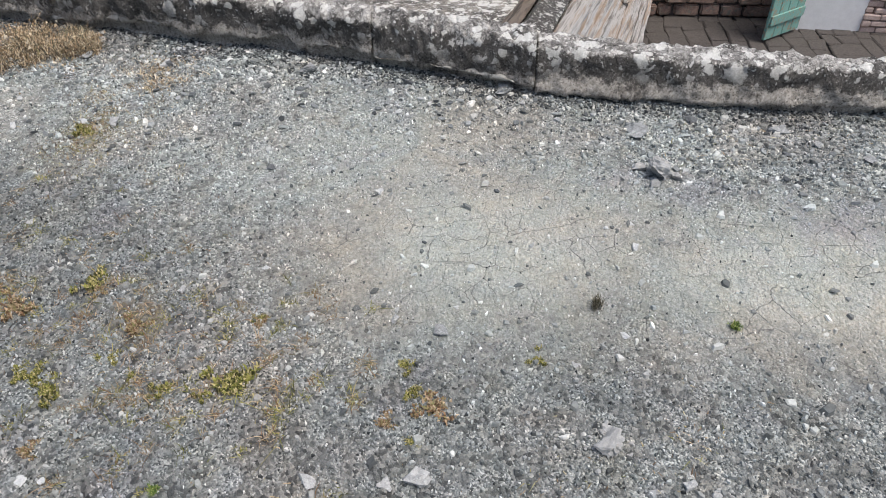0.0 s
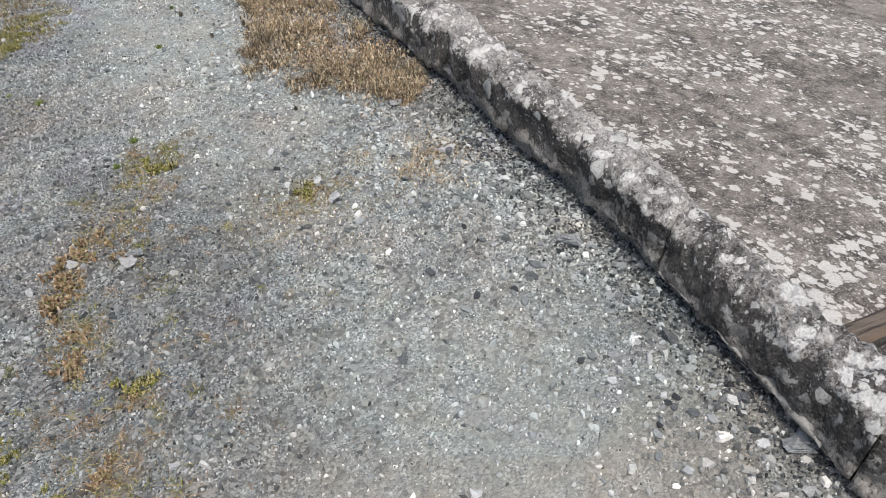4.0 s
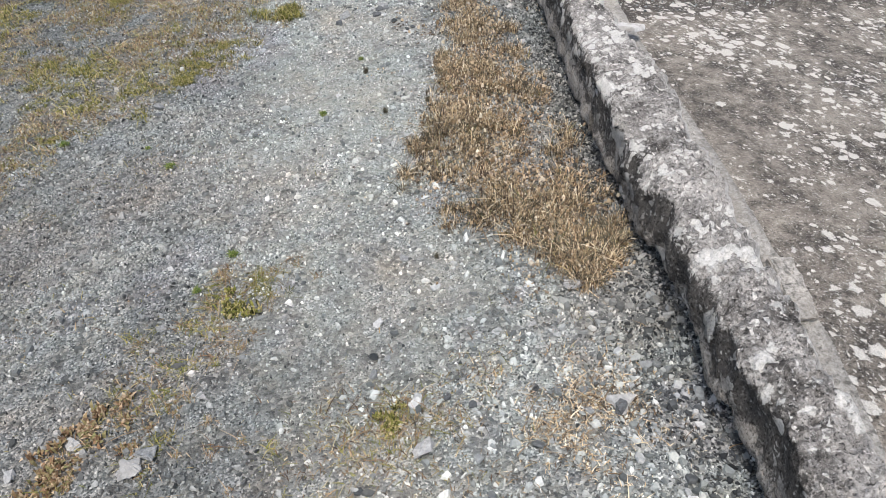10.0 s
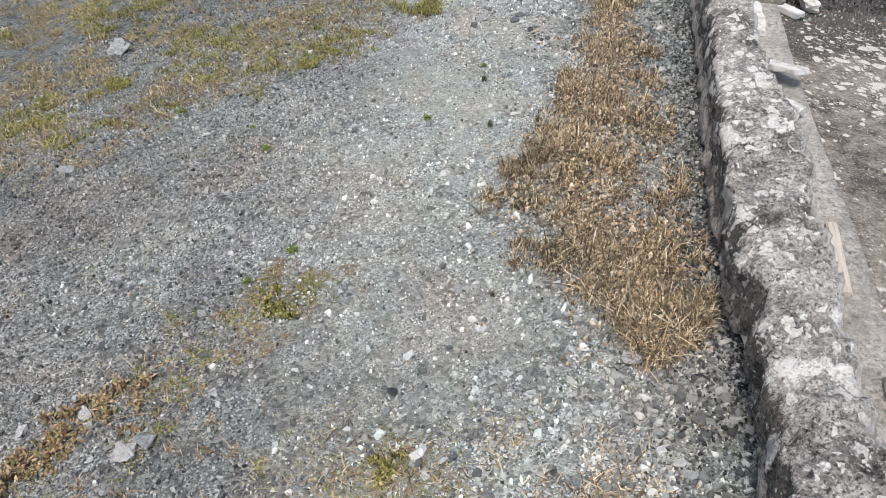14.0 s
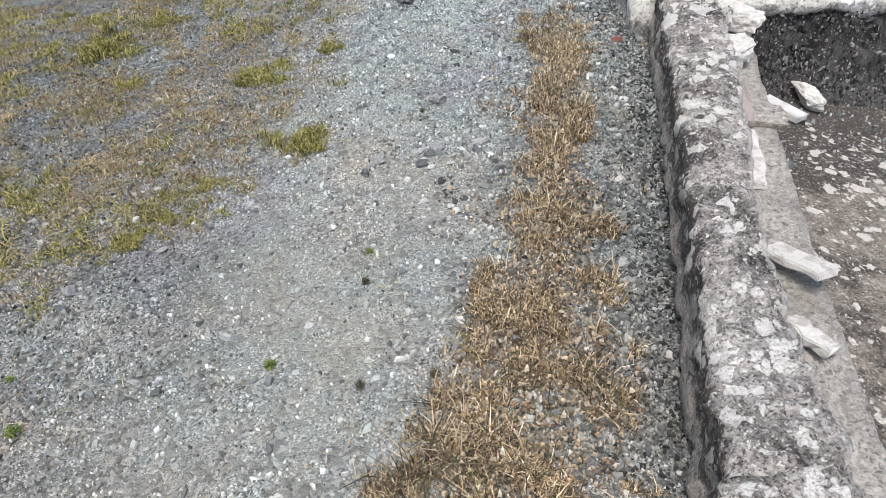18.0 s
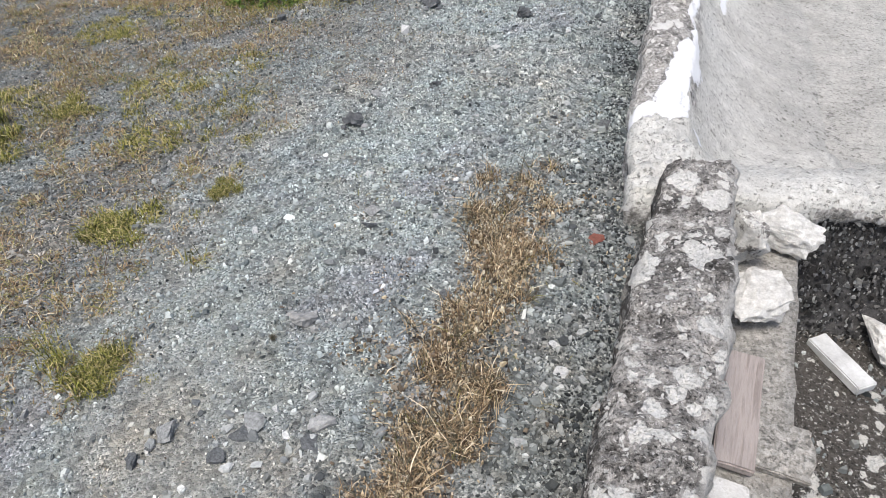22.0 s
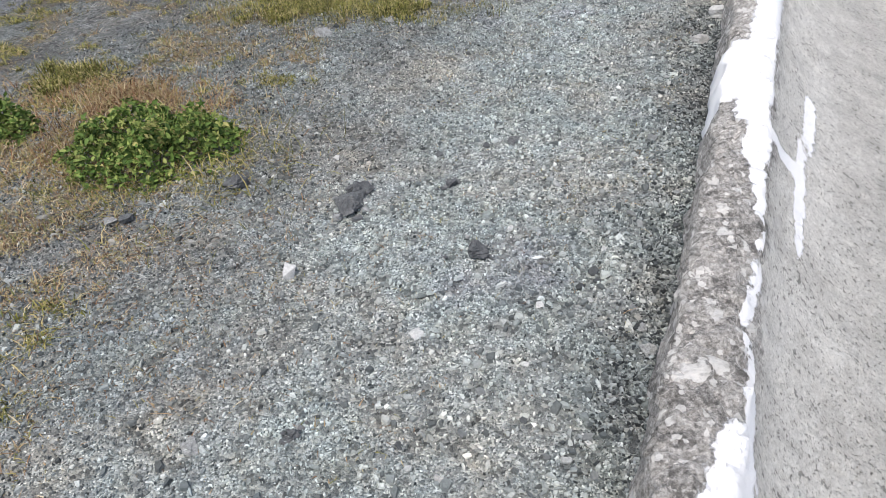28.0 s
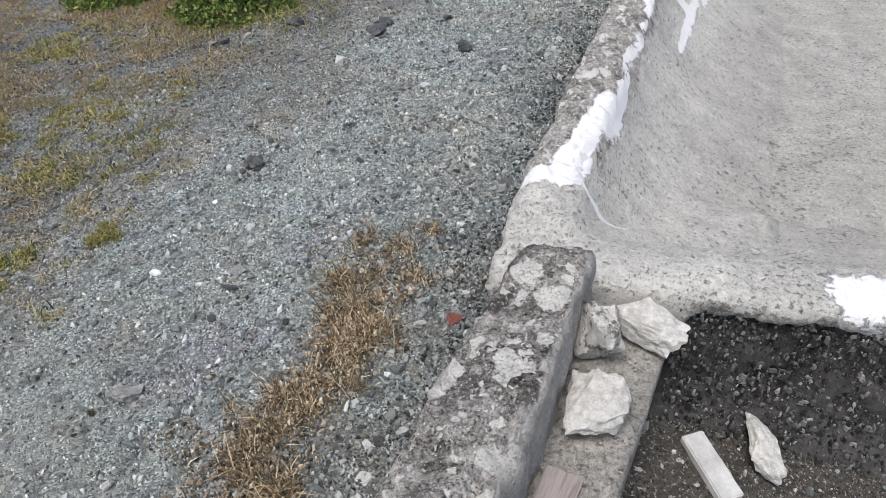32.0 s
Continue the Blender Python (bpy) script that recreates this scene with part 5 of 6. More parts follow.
def loose_flakes(count, seed):
    """Flat broken flakes in the places where the slate lies coarsest."""
    shapes = []
    for k in range(9):
        rnd = random.Random(900 + k)
        n = rnd.choice((5, 6, 7))
        ring = [(math.cos(6.283 * i / n + rnd.uniform(-0.35, 0.35)) * rnd.uniform(0.55, 1.0), math.sin(6.283 * i / n + rnd.uniform(-0.35, 0.35)) * rnd.uniform(0.4, 0.8)) for i in range(n)]
        bm = bmesh.new()
        low = [bm.verts.new((x * 0.5, y * 0.5, -0.03)) for x, y in ring]
        mid = [bm.verts.new((x * 0.5, y * 0.5, 0.05 + rnd.uniform(-0.02, 0.03))) for x, y in ring]
        top = [bm.verts.new((x * 0.4 + rnd.uniform(-0.03, 0.03), y * 0.4, 0.09 + rnd.uniform(-0.02, 0.04))) for x, y in ring]
        for a, b in ((low, mid), (mid, top)):
            for i in range(n):
                bm.faces.new((a[i], a[(i + 1) % n], b[(i + 1) % n], b[i]))
        bm.faces.new(top)
        bm.faces.new(low[::-1])
        bmesh.ops.triangulate(bm, faces=list(bm.faces))
        me = bpy.data.meshes.new("slate_flake")
        bm.to_mesh(me)
        bm.free()
        me.materials.append(M_LOOSE if k % 4 else M_DARKLOOSE)
        shapes.append(me)
    rnd = random.Random(seed)
    beds = [(-0.05, -1.15, 0.2, 0.4), (0.25, -0.35, 0.14, 0.4), (0.4, 0.4, 0.13, 0.35), (0.4, 1.2, 0.25, 0.3), (0.75, 3.75, 0.2, 0.2), (1.3, 3.95, 0.14, 0.4), (1.45, 5.6, 0.16, 0.5), (1.7, 6.6, 0.12, 0.6), (1.25, 4.7, 0.25, 0.3)]
    made = 0
    while made < count:
        cx, cy, rx, ry = rnd.choice(beds)
        x, y = rnd.gauss(cx, rx), rnd.gauss(cy, ry)
        if x > foot(y) - 0.03 or dust(x, y) > 0.55:
            continue
        ob = new("slate_flake", shapes[made % 9])
        w = rnd.uniform(0.022, 0.046) * (1.2 if rnd.random() < 0.1 else 1.0)
        ob.matrix_world = Matrix.Translation((x, y, ground_z(x, y) + 0.004)) @ Euler((rnd.gauss(0, 0.22), rnd.gauss(0, 0.22), rnd.uniform(0, 6.28))).to_matrix().to_4x4() @ Matrix.Diagonal((w, w, w * rnd.uniform(0.7, 1.6), 1))
        dark = made % 9 % 4 == 0
        tagged(ob, "dark flat slate flake lying loose on the gravel" if dark else "grey flat slate flake lying loose on the gravel", "slate flake", "slate flakes near the wall")
        made += 1


def clods(rows):
    for k, (x, y, w) in enumerate(rows):
        ob = new("earth_clod")
        tagged(ob, "crumbled clod of dry grey earth on the gravel", "clod", "earth clods")
        ob.location = (x, y, ground_z(x, y))
        rnd = random.Random(70 + k)
        dark = k >= 5
        for j in range(14):
            wide = w * ((0.75 if dark else 0.9) if j == 0 else rnd.uniform(0.3, 0.42) if j < 4 else rnd.uniform(0.08, 0.22))
            bm = convex(300 + 20 * k + j, wide, 0.7, 14)
            if j < 4:
                bmesh.ops.triangulate(bm, faces=list(bm.faces))
                bmesh.ops.subdivide_edges(bm, edges=list(bm.edges), cuts=4 if j == 0 else 2, use_grid_fill=True)
                for v in bm.verts:
                    v.co += v.co.normalized() * wide * (0.12 * noise.fractal(v.co / wide * 3 + Vector((k, j, 0)), 0.8, 2.0, 3) + 0.06 * noise.fractal(v.co / wide * 11 + Vector((k, j, 0)), 0.8, 2.0, 3))
            a, d = rnd.uniform(0, 6.28), 0 if j == 0 else w * rnd.uniform(0.28, 0.5) if j < 4 else w * rnd.uniform(0.4, 0.85)
            bmesh.ops.translate(bm, vec=(d * math.cos(a), d * math.sin(a), wide * (0.22 if j == 0 else 0.12)), verts=bm.verts)
            part("lump", bm, (M_LUMP if k < 7 and j % 3 or j % 3 == 1 else M_DARKCLOD) if dark else M_CLOD, ob)


clods(CLODS)
loose_flakes(290, 41)


# ---- grass and weeds ----
def blades(name, spots, height, width, lean, seed, material, label, category):
    """spots: rows of x, y, z, scale. Bent blades of two segments, in one mesh."""
    r = np.random.RandomState(seed)
    p = np.array(spots)
    n = len(p)
    a = r.uniform(0, 6.28, n)
    h = height * np.exp(r.normal(0, 0.35, n)) * p[:, 3]
    w = width * r.uniform(0.6, 1.4, n)
    b = lean * np.abs(r.normal(0, 1.0, n)) + 0.15
    dx, dy = np.cos(a), np.sin(a)
    V = np.zeros((n, 5, 3))
    for k, (f, wide, rise) in enumerate(((0, 1.0, 0), (0, -1.0, 0), (0.5, 0.7, 0.62), (0.5, -0.7, 0.62), (1.15, 0, 1.0))):
        bend = h * b * f * (1 + f)
        V[:, k, 0] = p[:, 0] + dx * bend - dy * wide * w * 0.5
        V[:, k, 1] = p[:, 1] + dy * bend + dx * wide * w * 0.5
        V[:, k, 2] = p[:, 2] - 0.003 + h * rise / np.sqrt(1 + (b * f) ** 2 * 1.5)
    T = np.array([(0, 1, 3), (0, 3, 2), (2, 3, 4)])
    tris = (T[None] + (np.arange(n) * 5)[:, None, None]).reshape(-1, 3)
    ob = fast_mesh(name, V.reshape(-1, 3), tris, material)
    return tagged(ob, label, category, kind="stuff")


def hedge_spots(count, seed, lo, hi):
    rnd, out = random.Random(seed), []
    while len(out) < count:
        y = rnd.uniform(lo, hi)
        c = np.interp(y, [h[0] for h in HEDGE], [h[1] for h in HEDGE])
        w = np.interp(y, [h[0] for h in HEDGE], [h[2] for h in HEDGE])
        x = c + w * rnd.uniform(-1.2, 1.2)
        k = strip(x, y, HEDGE) + 1.6 * fbm(x, y, 5.0, 12.0) + 2.6 * fbm(x, y, 17.0, 2.0) - 0.47 - 0.55 * math.exp(-((y - 3.66) / 0.14) ** 2) - (0.4 if 2.9 < y < 3.75 else 0.0)
        if k > rnd.uniform(0.3, 1.5):
            out.append((x, y, ground_z(x, y), 0.55 + 0.55 * min(1.0, max(0.0, k))))
    return out


def hedge_tufts(tufts, seed):
    """Upright tussocks of dry grass, closest in the middle of the strip."""
    rnd, out = random.Random(seed), []
    for x, y, z, k in hedge_spots(tufts, seed, 1.6, 4.95):
        r = rnd.uniform(0.006, 0.024)
        tall = rnd.uniform(0.4, 1.4)
        for _ in range(int(2200 * r)):
            q, v = x + rnd.gauss(0, r), y + rnd.gauss(0, r)
            out.append((q, v, z, tall * rnd.uniform(0.55, 1.1)))
    return out


blades("dry_grass", hedge_tufts(1150, 1), 0.031, 0.003, 0.2, 5, M_DRY, "upright straw-brown dry grass along the wall", "dry grass")
blades("dry_grass", hedge_spots(5000, 2, 1.6, 4.95), 0.018, 0.0036, 0.7, 6, M_DRY, "tangled straw-brown dry grass along the wall", "dry grass")
blades("dark_twigs", hedge_spots(4200, 61, 1.6, 4.95), 0.034, 0.0034, 0.45, 65, M_DARKWEED, "dark withered twigs in the dry grass", "dry grass")
blades("green_sprigs", hedge_spots(1100, 71, 1.6, 4.95), 0.024, 0.003, 0.5, 75, M_YELLOWLEAF, "few green sprigs in the dry grass", "grass")


def hedge_litter(rnd):
    while True:
        y = rnd.uniform(1.6, 4.95)
        c = np.interp(y, [h[0] for h in HEDGE], [h[1] for h in HEDGE])
        x = c + rnd.gauss(0, 0.2)
        if strip(x, y, HEDGE) + 0.8 * fbm(x, y, 6.0, 17.0) > rnd.uniform(0.1, 0.8):
            return (x, y, ground_z(x, y) + rnd.uniform(0, 0.012), rnd.uniform(0.6, 1.3))


def seed_head(rnd):
    x, y, z, k = hedge_litter(rnd)
    return (x, y, z + rnd.uniform(0.008, 0.032), k)


def field_litter(rnd):
    while True:
        y = rnd.uniform(2.3, 8.5)
        x = curve_at(FIELD, y) + 0.35 - rnd.random() ** 1.2 * 2.4
        if field(x, y) > rnd.uniform(0.05, 1.0):
            return (x, y, ground_z(x, y) + rnd.uniform(0, 0.006), rnd.uniform(0.5, 1.2))


scatter_chips("dead_leaves", 8000, ((0, 1), (0, 1)), 0.0125, 71, None, 0.2, "dry brown leaf litter among the grass", M_LITTER, 0.12, hedge_litter, "leaf litter", 4)
scatter_chips("dead_leaves", 15000, ((0, 1), (0, 1)), 0.009, 72, None, 0.2, "dry rusty leaf litter among the grass", M_LITTER, 0.12, field_litter, "leaf litter", 3)


scatter_chips("seed_heads", 6500, ((0, 1), (0, 1)), 0.0085, 73, None, 0.2, "pale dry seed heads on the grass stems", M_SEED, 0.45, seed_head, "dry grass", 3)


def patch_spots(count, seed, centre, rx, ry):
    rnd, out = random.Random(seed), []
    while len(out) < count:
        x, y = centre[0] + rnd.gauss(0, rx * 0.55), centre[1] + rnd.gauss(0, ry * 0.55)
        if fbm(x, y, 7.0, 4.0) > rnd.uniform(-0.5, 0.3):
            out.append((x, y, ground_z(x, y), rnd.uniform(0.4, 0.9)))
    return out


blades("dry_grass", patch_spots(2600, 3, (0.5, 1.22), 0.24, 0.2), 0.015, 0.003, 0.6, 7, M_DRY, "thin patch of dry grass on the gravel", "dry grass")
blades("dry_grass", patch_spots(1900, 4, (0.12, 1.34), 0.3, 0.16), 0.016, 0.003, 0.8, 8, M_FIELD, "thin patch of dry grass on the gravel", "dry grass")
blades("dry_grass", patch_spots(800, 14, (-0.8, 0.8), 0.3, 0.3), 0.012, 0.0025, 0.7, 18, M_RUST, "thin patch of dry grass on the gravel", "dry grass")


def field_spots(count, seed):
    rnd, out = random.Random(seed), []
    while len(out) < count:
        y = rnd.uniform(2.2, 6.2) if rnd.random() < 0.7 else rnd.uniform(6.2, 11.0)
        x = curve_at(FIELD, y) + 0.3 - rnd.random() ** 1.2 * 2.6
        k = field(x, y) + 1.7 * fbm(x, y, 12.0, 3.0) * min(1.0, 3 * field(x, y))
        if k > rnd.uniform(0.1, 1.3):
            t = fbm(x, y, 2.3, 41.0)
            out.append((x, y, ground_z(x, y), 0.55 + 0.5 * k + 0.7 * max(0.0, t)))
    return out


blades("field_grass", field_spots(60000, 9), 0.0095, 0.0034, 0.5, 10, M_FIELD, "patchy yellow-green and rusty grass on the gravel", "grass")


def tuft_spots(tufts, seed, greenish):
    """Blades in close tufts over the field."""
    rnd, out = random.Random(seed), []
    while tufts:
        y = rnd.uniform(2.3, 9.5)
        x = curve_at(FIELD, y) + 0.2 - rnd.random() ** 1.2 * 3.0
        if field(x, y) > rnd.uniform(0.1, 1.1) and (fbm(x, y, 1.6, 81.0) + 0.5 * fbm(x, y, 6.0, 82.0) > 0.06) == greenish:
            tufts -= 1
            r = rnd.uniform(0.006, 0.025)
            for _ in range(int(2300 * r)):
                q, w = x + rnd.gauss(0, r), y + rnd.gauss(0, r)
                out.append((q, w, ground_z(x, y), rnd.uniform(0.5, 1.1) * (0.55 + 20 * r)))
    return out


blades("field_tufts", tuft_spots(1800, 91, True), 0.021, 0.0042, 0.55, 92, M_YELLOWLEAF, "yellow-green grass tufts scattered over the gravel", "grass")
blades("field_tufts", tuft_spots(1900, 93, False), 0.018, 0.0038, 0.55, 94, M_FIELD, "straw and rust coloured grass tufts over the gravel", "grass")


def stray_spots(count, seed):
    """Single sprigs all over the gravel."""
    rnd, out = random.Random(seed), []
    while len(out) < count:
        y = rnd.uniform(-1.8, 8.5)
        x = foot(y) - 0.1 - rnd.uniform(0, 3.2)
        if dust(x, y) < 0.3 and fbm(x, y, 2.0, 51.0) + 0.6 * fbm(x, y, 9.0, 61.0) > rnd.uniform(0.15, 0.7):
            out.append((x, y, ground_z(x, y), rnd.uniform(0.4, 1.0)))
    return out


blades("sparse_sprigs", stray_spots(15000, 15), 0.011, 0.003, 0.8, 16, M_FIELD, "sparse withered sprigs between the gravel", "grass")


WEEDS = [(-1.25, -1.2, -0.1), (-0.2, -1.2, 0.3), (0.5, -1.0, 0.28), (1.1, -0.82, 0.22), (1.5, -0.6, 0.16), (1.8, -0.35, 0.14), (2.05, -0.2, 0.1)]


def sprig_line(tufts, seed):
    """Many tiny rosettes along the line of weeds."""
    rnd, out = random.Random(seed), []
    while tufts:
        y = rnd.uniform(0.0, 2.1)
        c = np.interp(y, [h[0] for h in WEEDS], [h[1] for h in WEEDS])
        w = np.interp(y, [h[0] for h in WEEDS], [abs(h[2]) for h in WEEDS])
        x = c + rnd.gauss(0, w * 0.8)
        if fbm(x, y, 5.0, 71.0) > rnd.uniform(-0.4, 0.4):
            tufts -= 1
            r = rnd.uniform(0.005, 0.018)
            for _ in range(int(3000 * r)):
                q, v = x + rnd.gauss(0, r), y + rnd.gauss(0, r)
                out.append((q, v, ground_z(x, y), rnd.uniform(0.4, 0.9)))
    return out


blades("weed_sprigs", sprig_line(170, 101), 0.015, 0.0026, 0.8, 102, M_ORANGELEAF, "tiny orange and rusty sprigs between the gravel", "weed")
blades("weed_sprigs", sprig_line(130, 103), 0.015, 0.0026, 0.8, 104, M_YELLOWLEAF, "tiny yellow-green sprigs between the gravel", "weed")


def weed_mesh(seed, leaves, spread, height, fat, bend=0.8, roots=1):
    """A small tuft of narrow leaves from one root or several, one metre wide."""
    rnd = random.Random(seed)
    bm = bmesh.new()
    at = [(rnd.gauss(0, 0.3), rnd.gauss(0, 0.22), rnd.uniform(0.35, 1.0)) for _ in range(roots)] if roots > 1 else [(0, 0, 1.0)]
    for _ in range(leaves):
        rx, ry, tall = rnd.choice(at)
        a, tilt = rnd.uniform(0, 6.28), rnd.random() ** 0.7 * bend
        reach = spread * rnd.uniform(0.5, 1.0) * 0.5
        loose = 0.11 if roots == 1 else 0.07
        base = Vector((rx + rnd.gauss(0, loose), ry + rnd.gauss(0, loose), 0))
        reach *= tall
        d = Vector((math.cos(a), math.sin(a), 0))
        side = Vector((-d.y, d.x, 0)) * fat * rnd.uniform(0.6, 1.2)
        p1 = base + d * reach * 0.5 * tilt + Vector((0, 0, tall * height * rnd.uniform(0.4, 0.65)))
        p2 = base + d * reach * (0.3 + 0.9 * tilt) + Vector((0, 0, tall * height * rnd.uniform(0.65, 1.0) * (1.15 - 0.6 * tilt)))
        v = [bm.verts.new(q) for q in (base - side * 0.4, base + side * 0.4, p1 + side, p1 - side, p2)]
        bm.faces.new((v[0], v[1], v[2], v[3]))
        bm.faces.new((v[3], v[2], v[4]))
    return bm


def weeds(name, material, label, group, rows, leaves, spread, height, fat, bend=0.8, category="weed", roots=1):
    rnd = random.Random(hash_of(name))
    shapes = []
    for k in range(4):
        pair = []
        for j in range(2):
            bm = weed_mesh(hash_of(name) + 10 * k + j, leaves if j == 0 else leaves // 2, spread, height * (1.0 if j == 0 else 0.6), fat, bend, roots if j == 0 else 1)
            me = bpy.data.meshes.new(name)
            bm.to_mesh(me)
            bm.free()
            me.materials.append(material)
            pair.append(me)
        shapes.append(pair)
    for k, (x, y, w) in enumerate(rows):
        ob = new(name)
        ob.matrix_world = Matrix.Translation((x, y, ground_z(x, y) - 0.004)) @ pose(0, 0, 0, 0, 0, rnd.uniform(0, 360)) @ Matrix.Diagonal((w, w, w * rnd.uniform(0.8, 1.15), 1))
        tagged(ob, label, category, group)
        for nm, me in zip(("foliage", "rosette"), shapes[k % 4]):
            c = new(nm, me)
            c.parent = ob


weeds("yellow_weed", M_YELLOWLEAF, "small yellow-green weed tuft growing in the gravel", "weeds in the gravel", [(x, y, w * 0.95) for x, y, w in YELLOWS], 210, 0.42, 0.42, 0.034, 0.9, "weed", 7)
weeds("orange_weed", M_ORANGELEAF, "small orange-brown weed tuft growing in the gravel", "weeds in the gravel", [(x, y, w * 1.05) for x, y, w in ORANGES], 200, 0.42, 0.36, 0.036, 1.0, "weed", 7)
weeds("green_weed", M_GREENLEAF, "small fresh green weed sprouting in the gravel", "weeds in the gravel", GREENS, 120, 0.8, 0.5, 0.028)
weeds("dead_weed", M_DARKWEED, "dark withered weed standing in the gravel", "withered weeds", [(x, y, w * 0.75) for x, y, w in DEADS], 110, 1.0, 0.9, 0.012, 0.8)
weeds("grass_clump", M_YELLOWLEAF, "bushy yellow-green grass clump on the gravel", "grass clumps", [(x, y, w * 1.1) for x, y, w in CLUMPS], 1100, 0.42, 0.27, 0.0075, 1.0, "grass clump", 16)


# ---- the leafy bush ----
def leafy_bush(name, centre, rx, ry, h, count, seed, label):
    rnd = random.Random(seed)
    ob = new(name)
    ob.location = (*centre, ground_z(*centre))
    tagged(ob, label, "bush")
    bm = bmesh.new()
    for _ in range(count // 5):
        a, d = rnd.uniform(0, 6.28), rnd.random() ** 0.5
        tip = Vector((rx * d * math.cos(a), ry * d * math.sin(a), h * (1.05 - 0.6 * d * d) * rnd.uniform(0.7, 1.0)))
        root = Vector((tip.x * 0.35, tip.y * 0.35, -0.01))
        side = Vector((-math.sin(a), math.cos(a), 0)) * 0.003
        v = [bm.verts.new(q) for q in (root - side, root + side, tip + side * 0.5, tip - side * 0.5)]
        bm.faces.new(v)
    for _ in range(count * 14):
        a, d = rnd.uniform(0, 6.28), rnd.random() ** 0.6 * 1.08
        d *= 1.0 + 0.35 * fbm(3 * math.cos(a), 3 * math.sin(a), 1.0, seed)
        c = Vector((1.05 * rx * d * math.cos(a), 1.05 * ry * d * math.sin(a), h * (1.0 - 0.75 * d * d) * max(0.2, 0.7 + 1.3 * fbm(centre[0] + rx * d * math.cos(a), centre[1] + ry * d * math.sin(a), 6.0, seed)) * rnd.uniform(0.4, 1.15)))
        m = Matrix.Translation(c) @ Euler((rnd.gauss(0.5, 0.7), rnd.gauss(0, 0.8), rnd.uniform(0, 6.28))).to_matrix().to_4x4()
        w = rnd.uniform(0.006, 0.015)
        bm.faces.new([bm.verts.new(m @ Vector(q)) for q in ((0, -w, 0), (w * 0.5, -w * 0.3, w * 0.2), (w * 0.55, w * 0.5, w * 0.1), (0, w * 1.5, -w * 0.3), (-w * 0.5, w * 0.6, w * 0.1), (-w * 0.6, -w * 0.3, w * 0.2))])
    part("foliage", bm, M_GREENLEAF, ob)
    shapes = []
    for k in range(4):
        bm = bmesh.new()
        c = bm.verts.new((0.35, 0, 0.06))
        ring = []
        for i in range(10):
            q = 2 * math.pi * i / 10
            rr = 0.5 * (0.8 + 0.34 * math.cos(5 * q)) * (0.25 if i == 5 else 1.0) * (1.25 if i in (0, 1, 9) else 1.0)
            ring.append(bm.verts.new((0.5 + rr * math.cos(q), rr * math.sin(q), 0.16 * math.sin(3 * q + k) + 0.3 * abs(rr * math.sin(q)))))
        for i in range(10):
            bm.faces.new((c, ring[i], ring[(i + 1) % 10]))
        me = bpy.data.meshes.new("leaf")
        bm.to_mesh(me)
        bm.free()
        me.materials.append(M_BUSHLEAF)
        shapes.append(me)
    for k in range(count):
        a, d = rnd.uniform(0, 6.28), rnd.random() ** 0.5
        lump = max(0.2, 0.7 + 1.3 * fbm(centre[0] + rx * d * math.cos(a), centre[1] + ry * d * math.sin(a), 6.0, seed))
        z = h * (1.02 - 0.75 * d * d) * lump * rnd.uniform(0.55, 1.05)
        d *= 1.0 + 0.35 * fbm(3 * math.cos(a), 3 * math.sin(a), 1.0, seed)
        c = new("leaf", shapes[k % 4])
        c.parent = ob
        s = rnd.uniform(0.018, 0.036)
        c.matrix_basis = Matrix.Translation((rx * d * math.cos(a), ry * d * math.sin(a), z)) @ Euler((rnd.gauss(0, 0.7), rnd.gauss(-0.35, 0.6), a + rnd.gauss(0, 1.0))).to_matrix().to_4x4() @ Matrix.Diagonal((s, s, s, 1))


leafy_bush("mallow_bush", (-0.11, 6.8), 0.34, 0.26, 0.15, 300, 3, "low green leafy mallow bush on the gravel")
leafy_bush("mallow_bush", (-0.95, 6.86), 0.24, 0.15, 0.13, 150, 4, "low green leafy mallow bush on the gravel")


blades("yellow_stalks", patch_spots(2600, 131, (-0.08, 6.74), 0.52, 0.34), 0.045, 0.0036, 0.55, 132, M_YELLOWLEAF, "yellow-green stalks round the leafy bush", "grass")
blades("rusty_sprigs", patch_spots(9000, 121, (-0.1, 6.1), 0.95, 0.75), 0.012, 0.003, 0.8, 122, M_RUST, "sparse rust-red sprigs between the gravel", "grass")
blades("rusty_grass", patch_spots(5200, 23, (-0.5, 7.2), 0.5, 0.22), 0.042, 0.0036, 0.5, 24, M_RUST, "rusty orange and yellow grass behind the bush", "grass")
blades("rusty_grass", patch_spots(4200, 25, (-0.5, 6.75), 0.6, 0.24), 0.03, 0.0034, 0.7, 26, M_RUST, "rusty orange and yellow grass beside the bush", "grass")
blades("yellow_grass", patch_spots(5200, 27, (0.15, 8.4), 0.6, 0.22), 0.06, 0.0036, 0.5, 28, M_YELLOWLEAF, "tall yellow grass on the gravel", "grass")


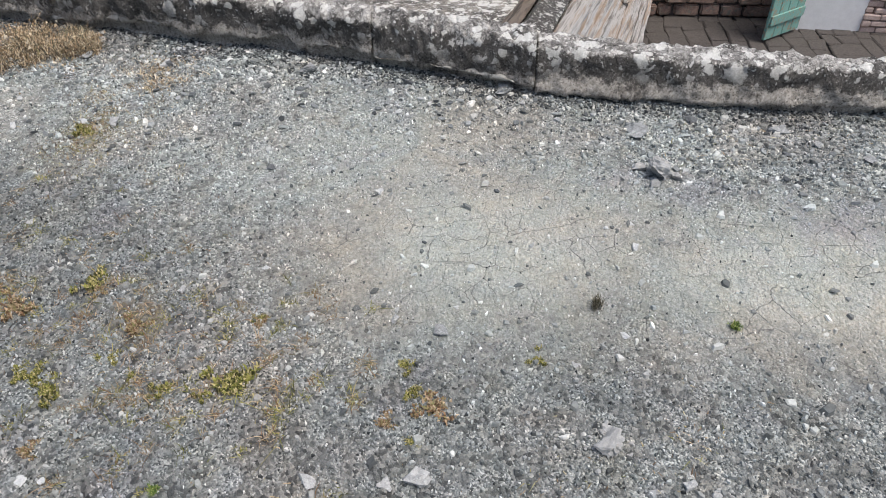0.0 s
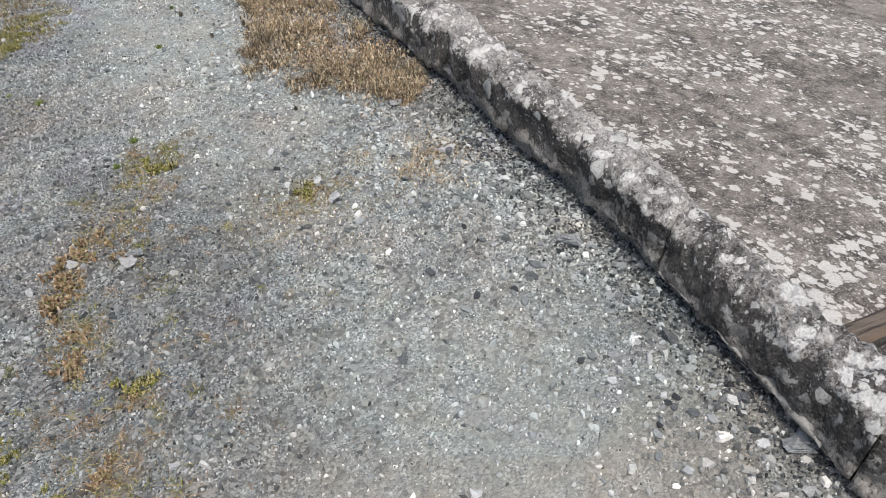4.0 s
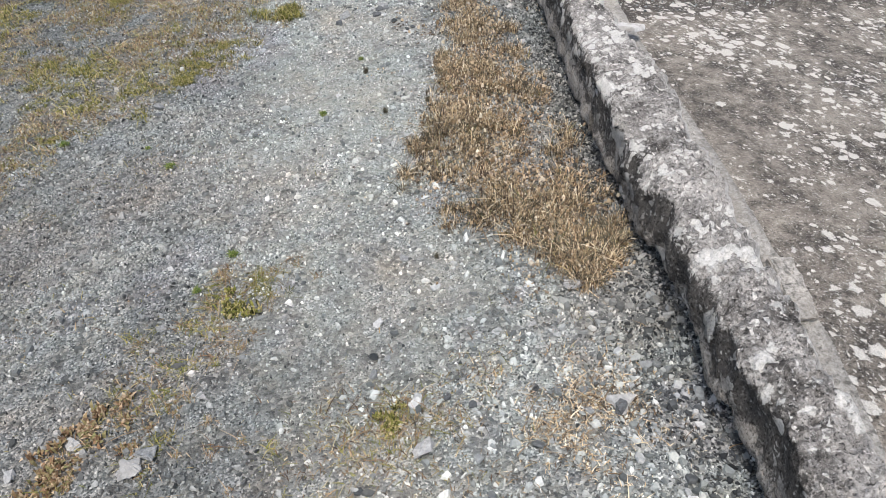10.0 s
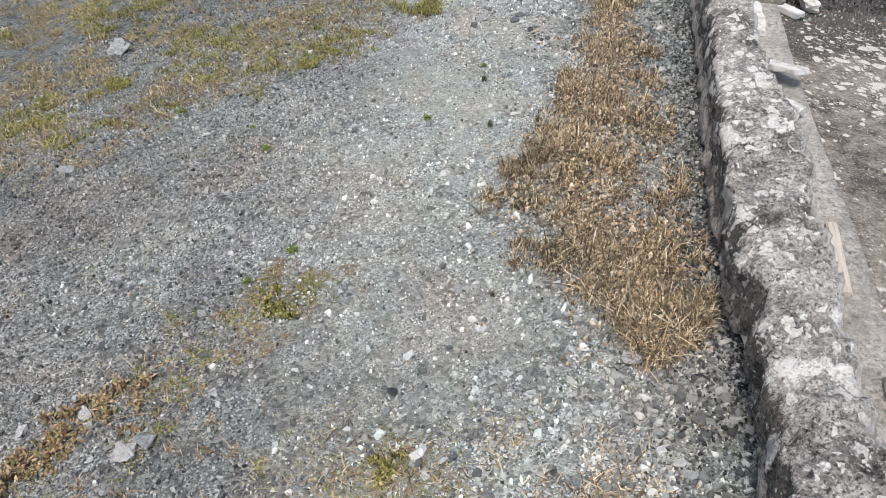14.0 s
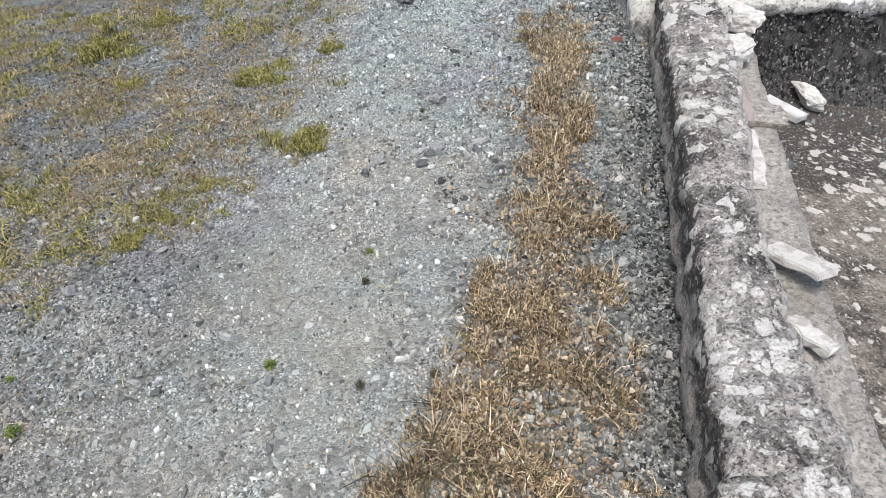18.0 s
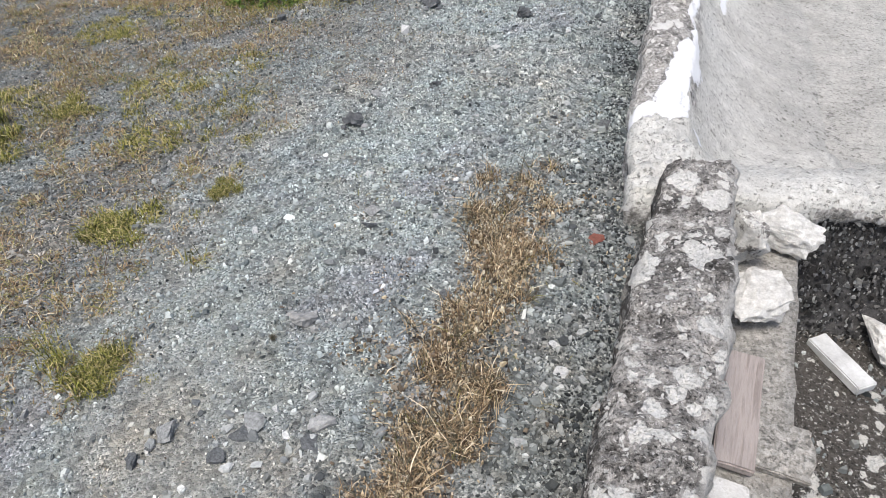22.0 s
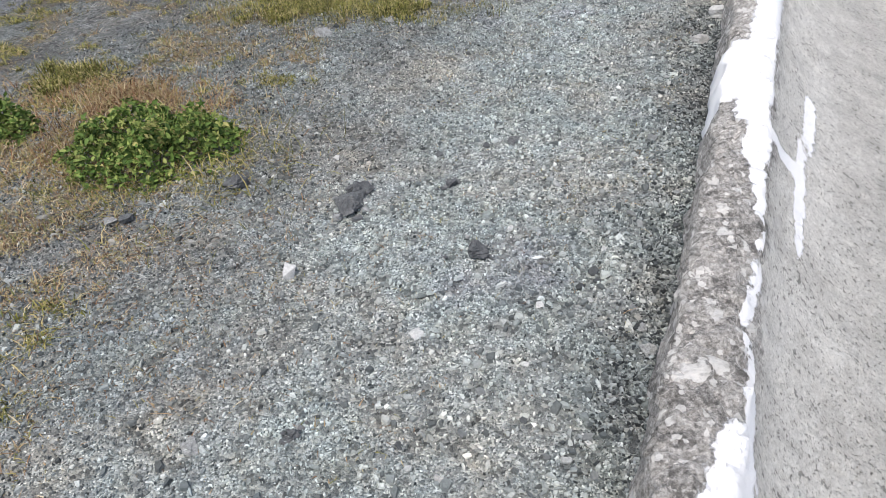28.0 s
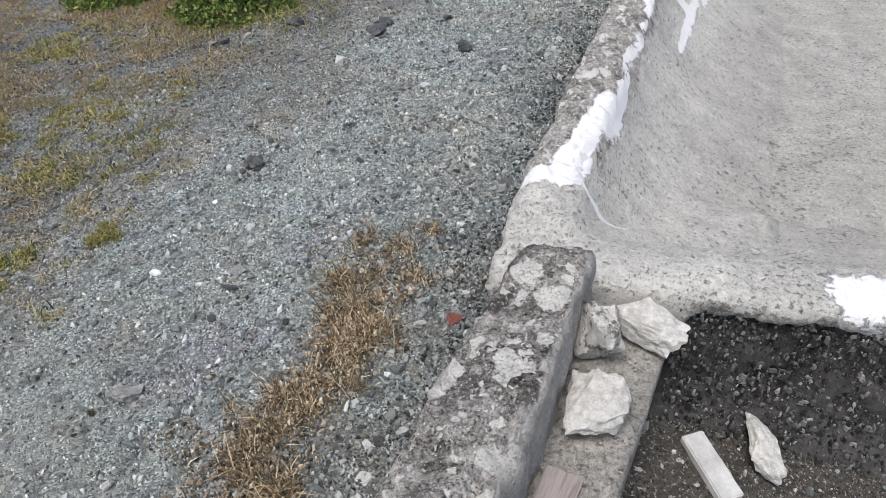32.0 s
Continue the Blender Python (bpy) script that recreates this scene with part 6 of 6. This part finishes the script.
# ---- broken pieces on the ledge and the roof ----
def slab_piece(name, centre, size, turn, tilt, material, label, category, worn=0.006, seed=1):
    """A broken slab, length along its own y."""
    rnd = random.Random(seed)
    bm = bmesh.new()
    n, k = 6, 3
    w, l, h = (v / 2 for v in size)
    rows = []
    for i in range(n + 1):
        y = -l + 2 * l * i / n
        ring = []
        for x, z in ((-w, -h), (w, -h), (w, h), (0, h), (-w, h)):
            ring.append(bm.verts.new((x + rnd.uniform(-worn, worn), y + rnd.uniform(-worn, worn), z + rnd.uniform(-worn, worn) * 0.4)))
        rows.append(ring)
    for r, t in zip(rows, rows[1:]):
        for i in range(5):
            bm.faces.new((r[i], r[(i + 1) % 5], t[(i + 1) % 5], t[i]))
    bm.faces.new(rows[0][::-1])
    bm.faces.new(rows[-1])
    bmesh.ops.recalc_face_normals(bm, faces=list(bm.faces))
    bmesh.ops.bevel(bm, geom=[e for e in bm.edges if e.calc_face_angle(0) > 0.5], offset=min(0.004, h * 0.4), segments=2, affect="EDGES", clamp_overlap=True)
    ob = part(name, bm, material)
    ob.matrix_world = Matrix.Translation(centre) @ Euler((radians(tilt[0]), radians(tilt[1]), radians(turn))).to_matrix().to_4x4()
    return tagged(ob, label, category)


slab_piece("wooden_plank", (1.815, 3.955, -0.004), (0.088, 0.34, 0.022), -16, (0, 0), M_PLANK, "short mauve-brown plank lying on the ledge", "plank", 0.002)
slab_piece("cement_slab", (1.885, 3.86, -0.019), (0.14, 0.14, 0.026), -16, (0, 2), M_CEMENT, "broken beige cement slab on the ledge beside the plank", "slab", 0.008, 2)
slab_piece("marble_strip", (1.715, 3.6, -0.012), (0.075, 0.33, 0.022), -13, (1, 0), M_WHITEBREAK, "long broken strip of white marble on the ledge", "slab", 0.009, 3)
slab_piece("marble_slab", (1.622, 3.06, 0.02), (0.085, 0.19, 0.024), 22, (-14, 8), M_WHITEBREAK, "broken white marble slab leaning on the coping", "slab", 0.006, 4)
slab_piece("marble_slab", (1.545, 2.8, 0.004), (0.06, 0.13, 0.03), 25, (-6, 8), M_WHITEBREAK, "broken white marble slab on the ledge", "slab", 0.008, 5)
slab_piece("wooden_board", (1.345, 1.95, 0.0), (0.032, 0.3, 0.045), -16, (2, 0), M_PLASTERWOOD, "narrow pale board standing on edge behind the coping", "board", 0.002, 6)
slab_piece("cement_slab", (1.284, 1.427, -0.015), (0.075, 0.24, 0.022), -20, (0, 0), M_CEMENT, "pale cement slab on the ledge", "slab", 0.005, 7)
slab_piece("white_tile_bar", (2.285, 4.4, -0.322), (0.07, 0.21, 0.032), 27, (0, 0), M_WHITESTONE, "clean white rectangular stone bar on the roof", "stone bar", 0.001, 8)


def broken_block(name, centre, size, seed, turn, material, label):
    bm = convex(seed, 1.25, 0.95, 18)
    bmesh.ops.triangulate(bm, faces=list(bm.faces))
    for cuts in (2, 4):
        bmesh.ops.subdivide_edges(bm, edges=list(bm.edges), cuts=cuts, use_grid_fill=True)
    o = Vector((seed, 0, 0))
    for v in bm.verts:
        v.co += v.co.normalized() * (0.09 * noise.fractal(v.co * 2.2 + o, 0.9, 2.0, 3) + 0.022 * noise.fractal(v.co * 9 + o, 0.7, 2.0, 4))
    low = min(v.co.z for v in bm.verts)
    for v in bm.verts:
        v.co.z -= low * 0.9
    bmesh.ops.transform(bm, matrix=Matrix.Diagonal((*size, 1)), verts=bm.verts)
    ob = part(name, bm, material)
    ob.matrix_world = Matrix.Translation(centre) @ pose(0, 0, 0, 0, 0, turn)
    return tagged(ob, label, "block", "broken blocks on the roof")


broken_block("broken_block", (1.915, 4.5, -0.03), (0.12, 0.21, 0.2), 41, 20, M_STAINBLOCK, "broken cement block with a pale side on the ledge")
broken_block("broken_block", (2.055, 4.575, -0.03), (0.2, 0.13, 0.14), 43, -35, M_BLOCK, "broken pale cement block at the end of the ledge")
broken_block("broken_block", (1.915, 4.3, -0.03), (0.17, 0.21, 0.13), 45, -15, M_BLOCK, "rough broken cement block on the ledge")
broken_block("broken_rock", (2.43, 4.47, -0.35), (0.1, 0.2, 0.1), 58, 22, M_BLOCK, "broken pale rock lying on the roof")
broken_block("broken_block", (2.19, 8.39, ground_z(2.13, 8.39) - 0.01), (0.1, 0.09, 0.07), 49, 10, M_WHITESTONE, "white stone block at the foot of the parapet")
broken_block("broken_block", (2.08, 8.06, ground_z(2.08, 8.06) - 0.01), (0.1, 0.08, 0.06), 50, 40, M_PALESTONE, "grey-brown broken block at the foot of the parapet")
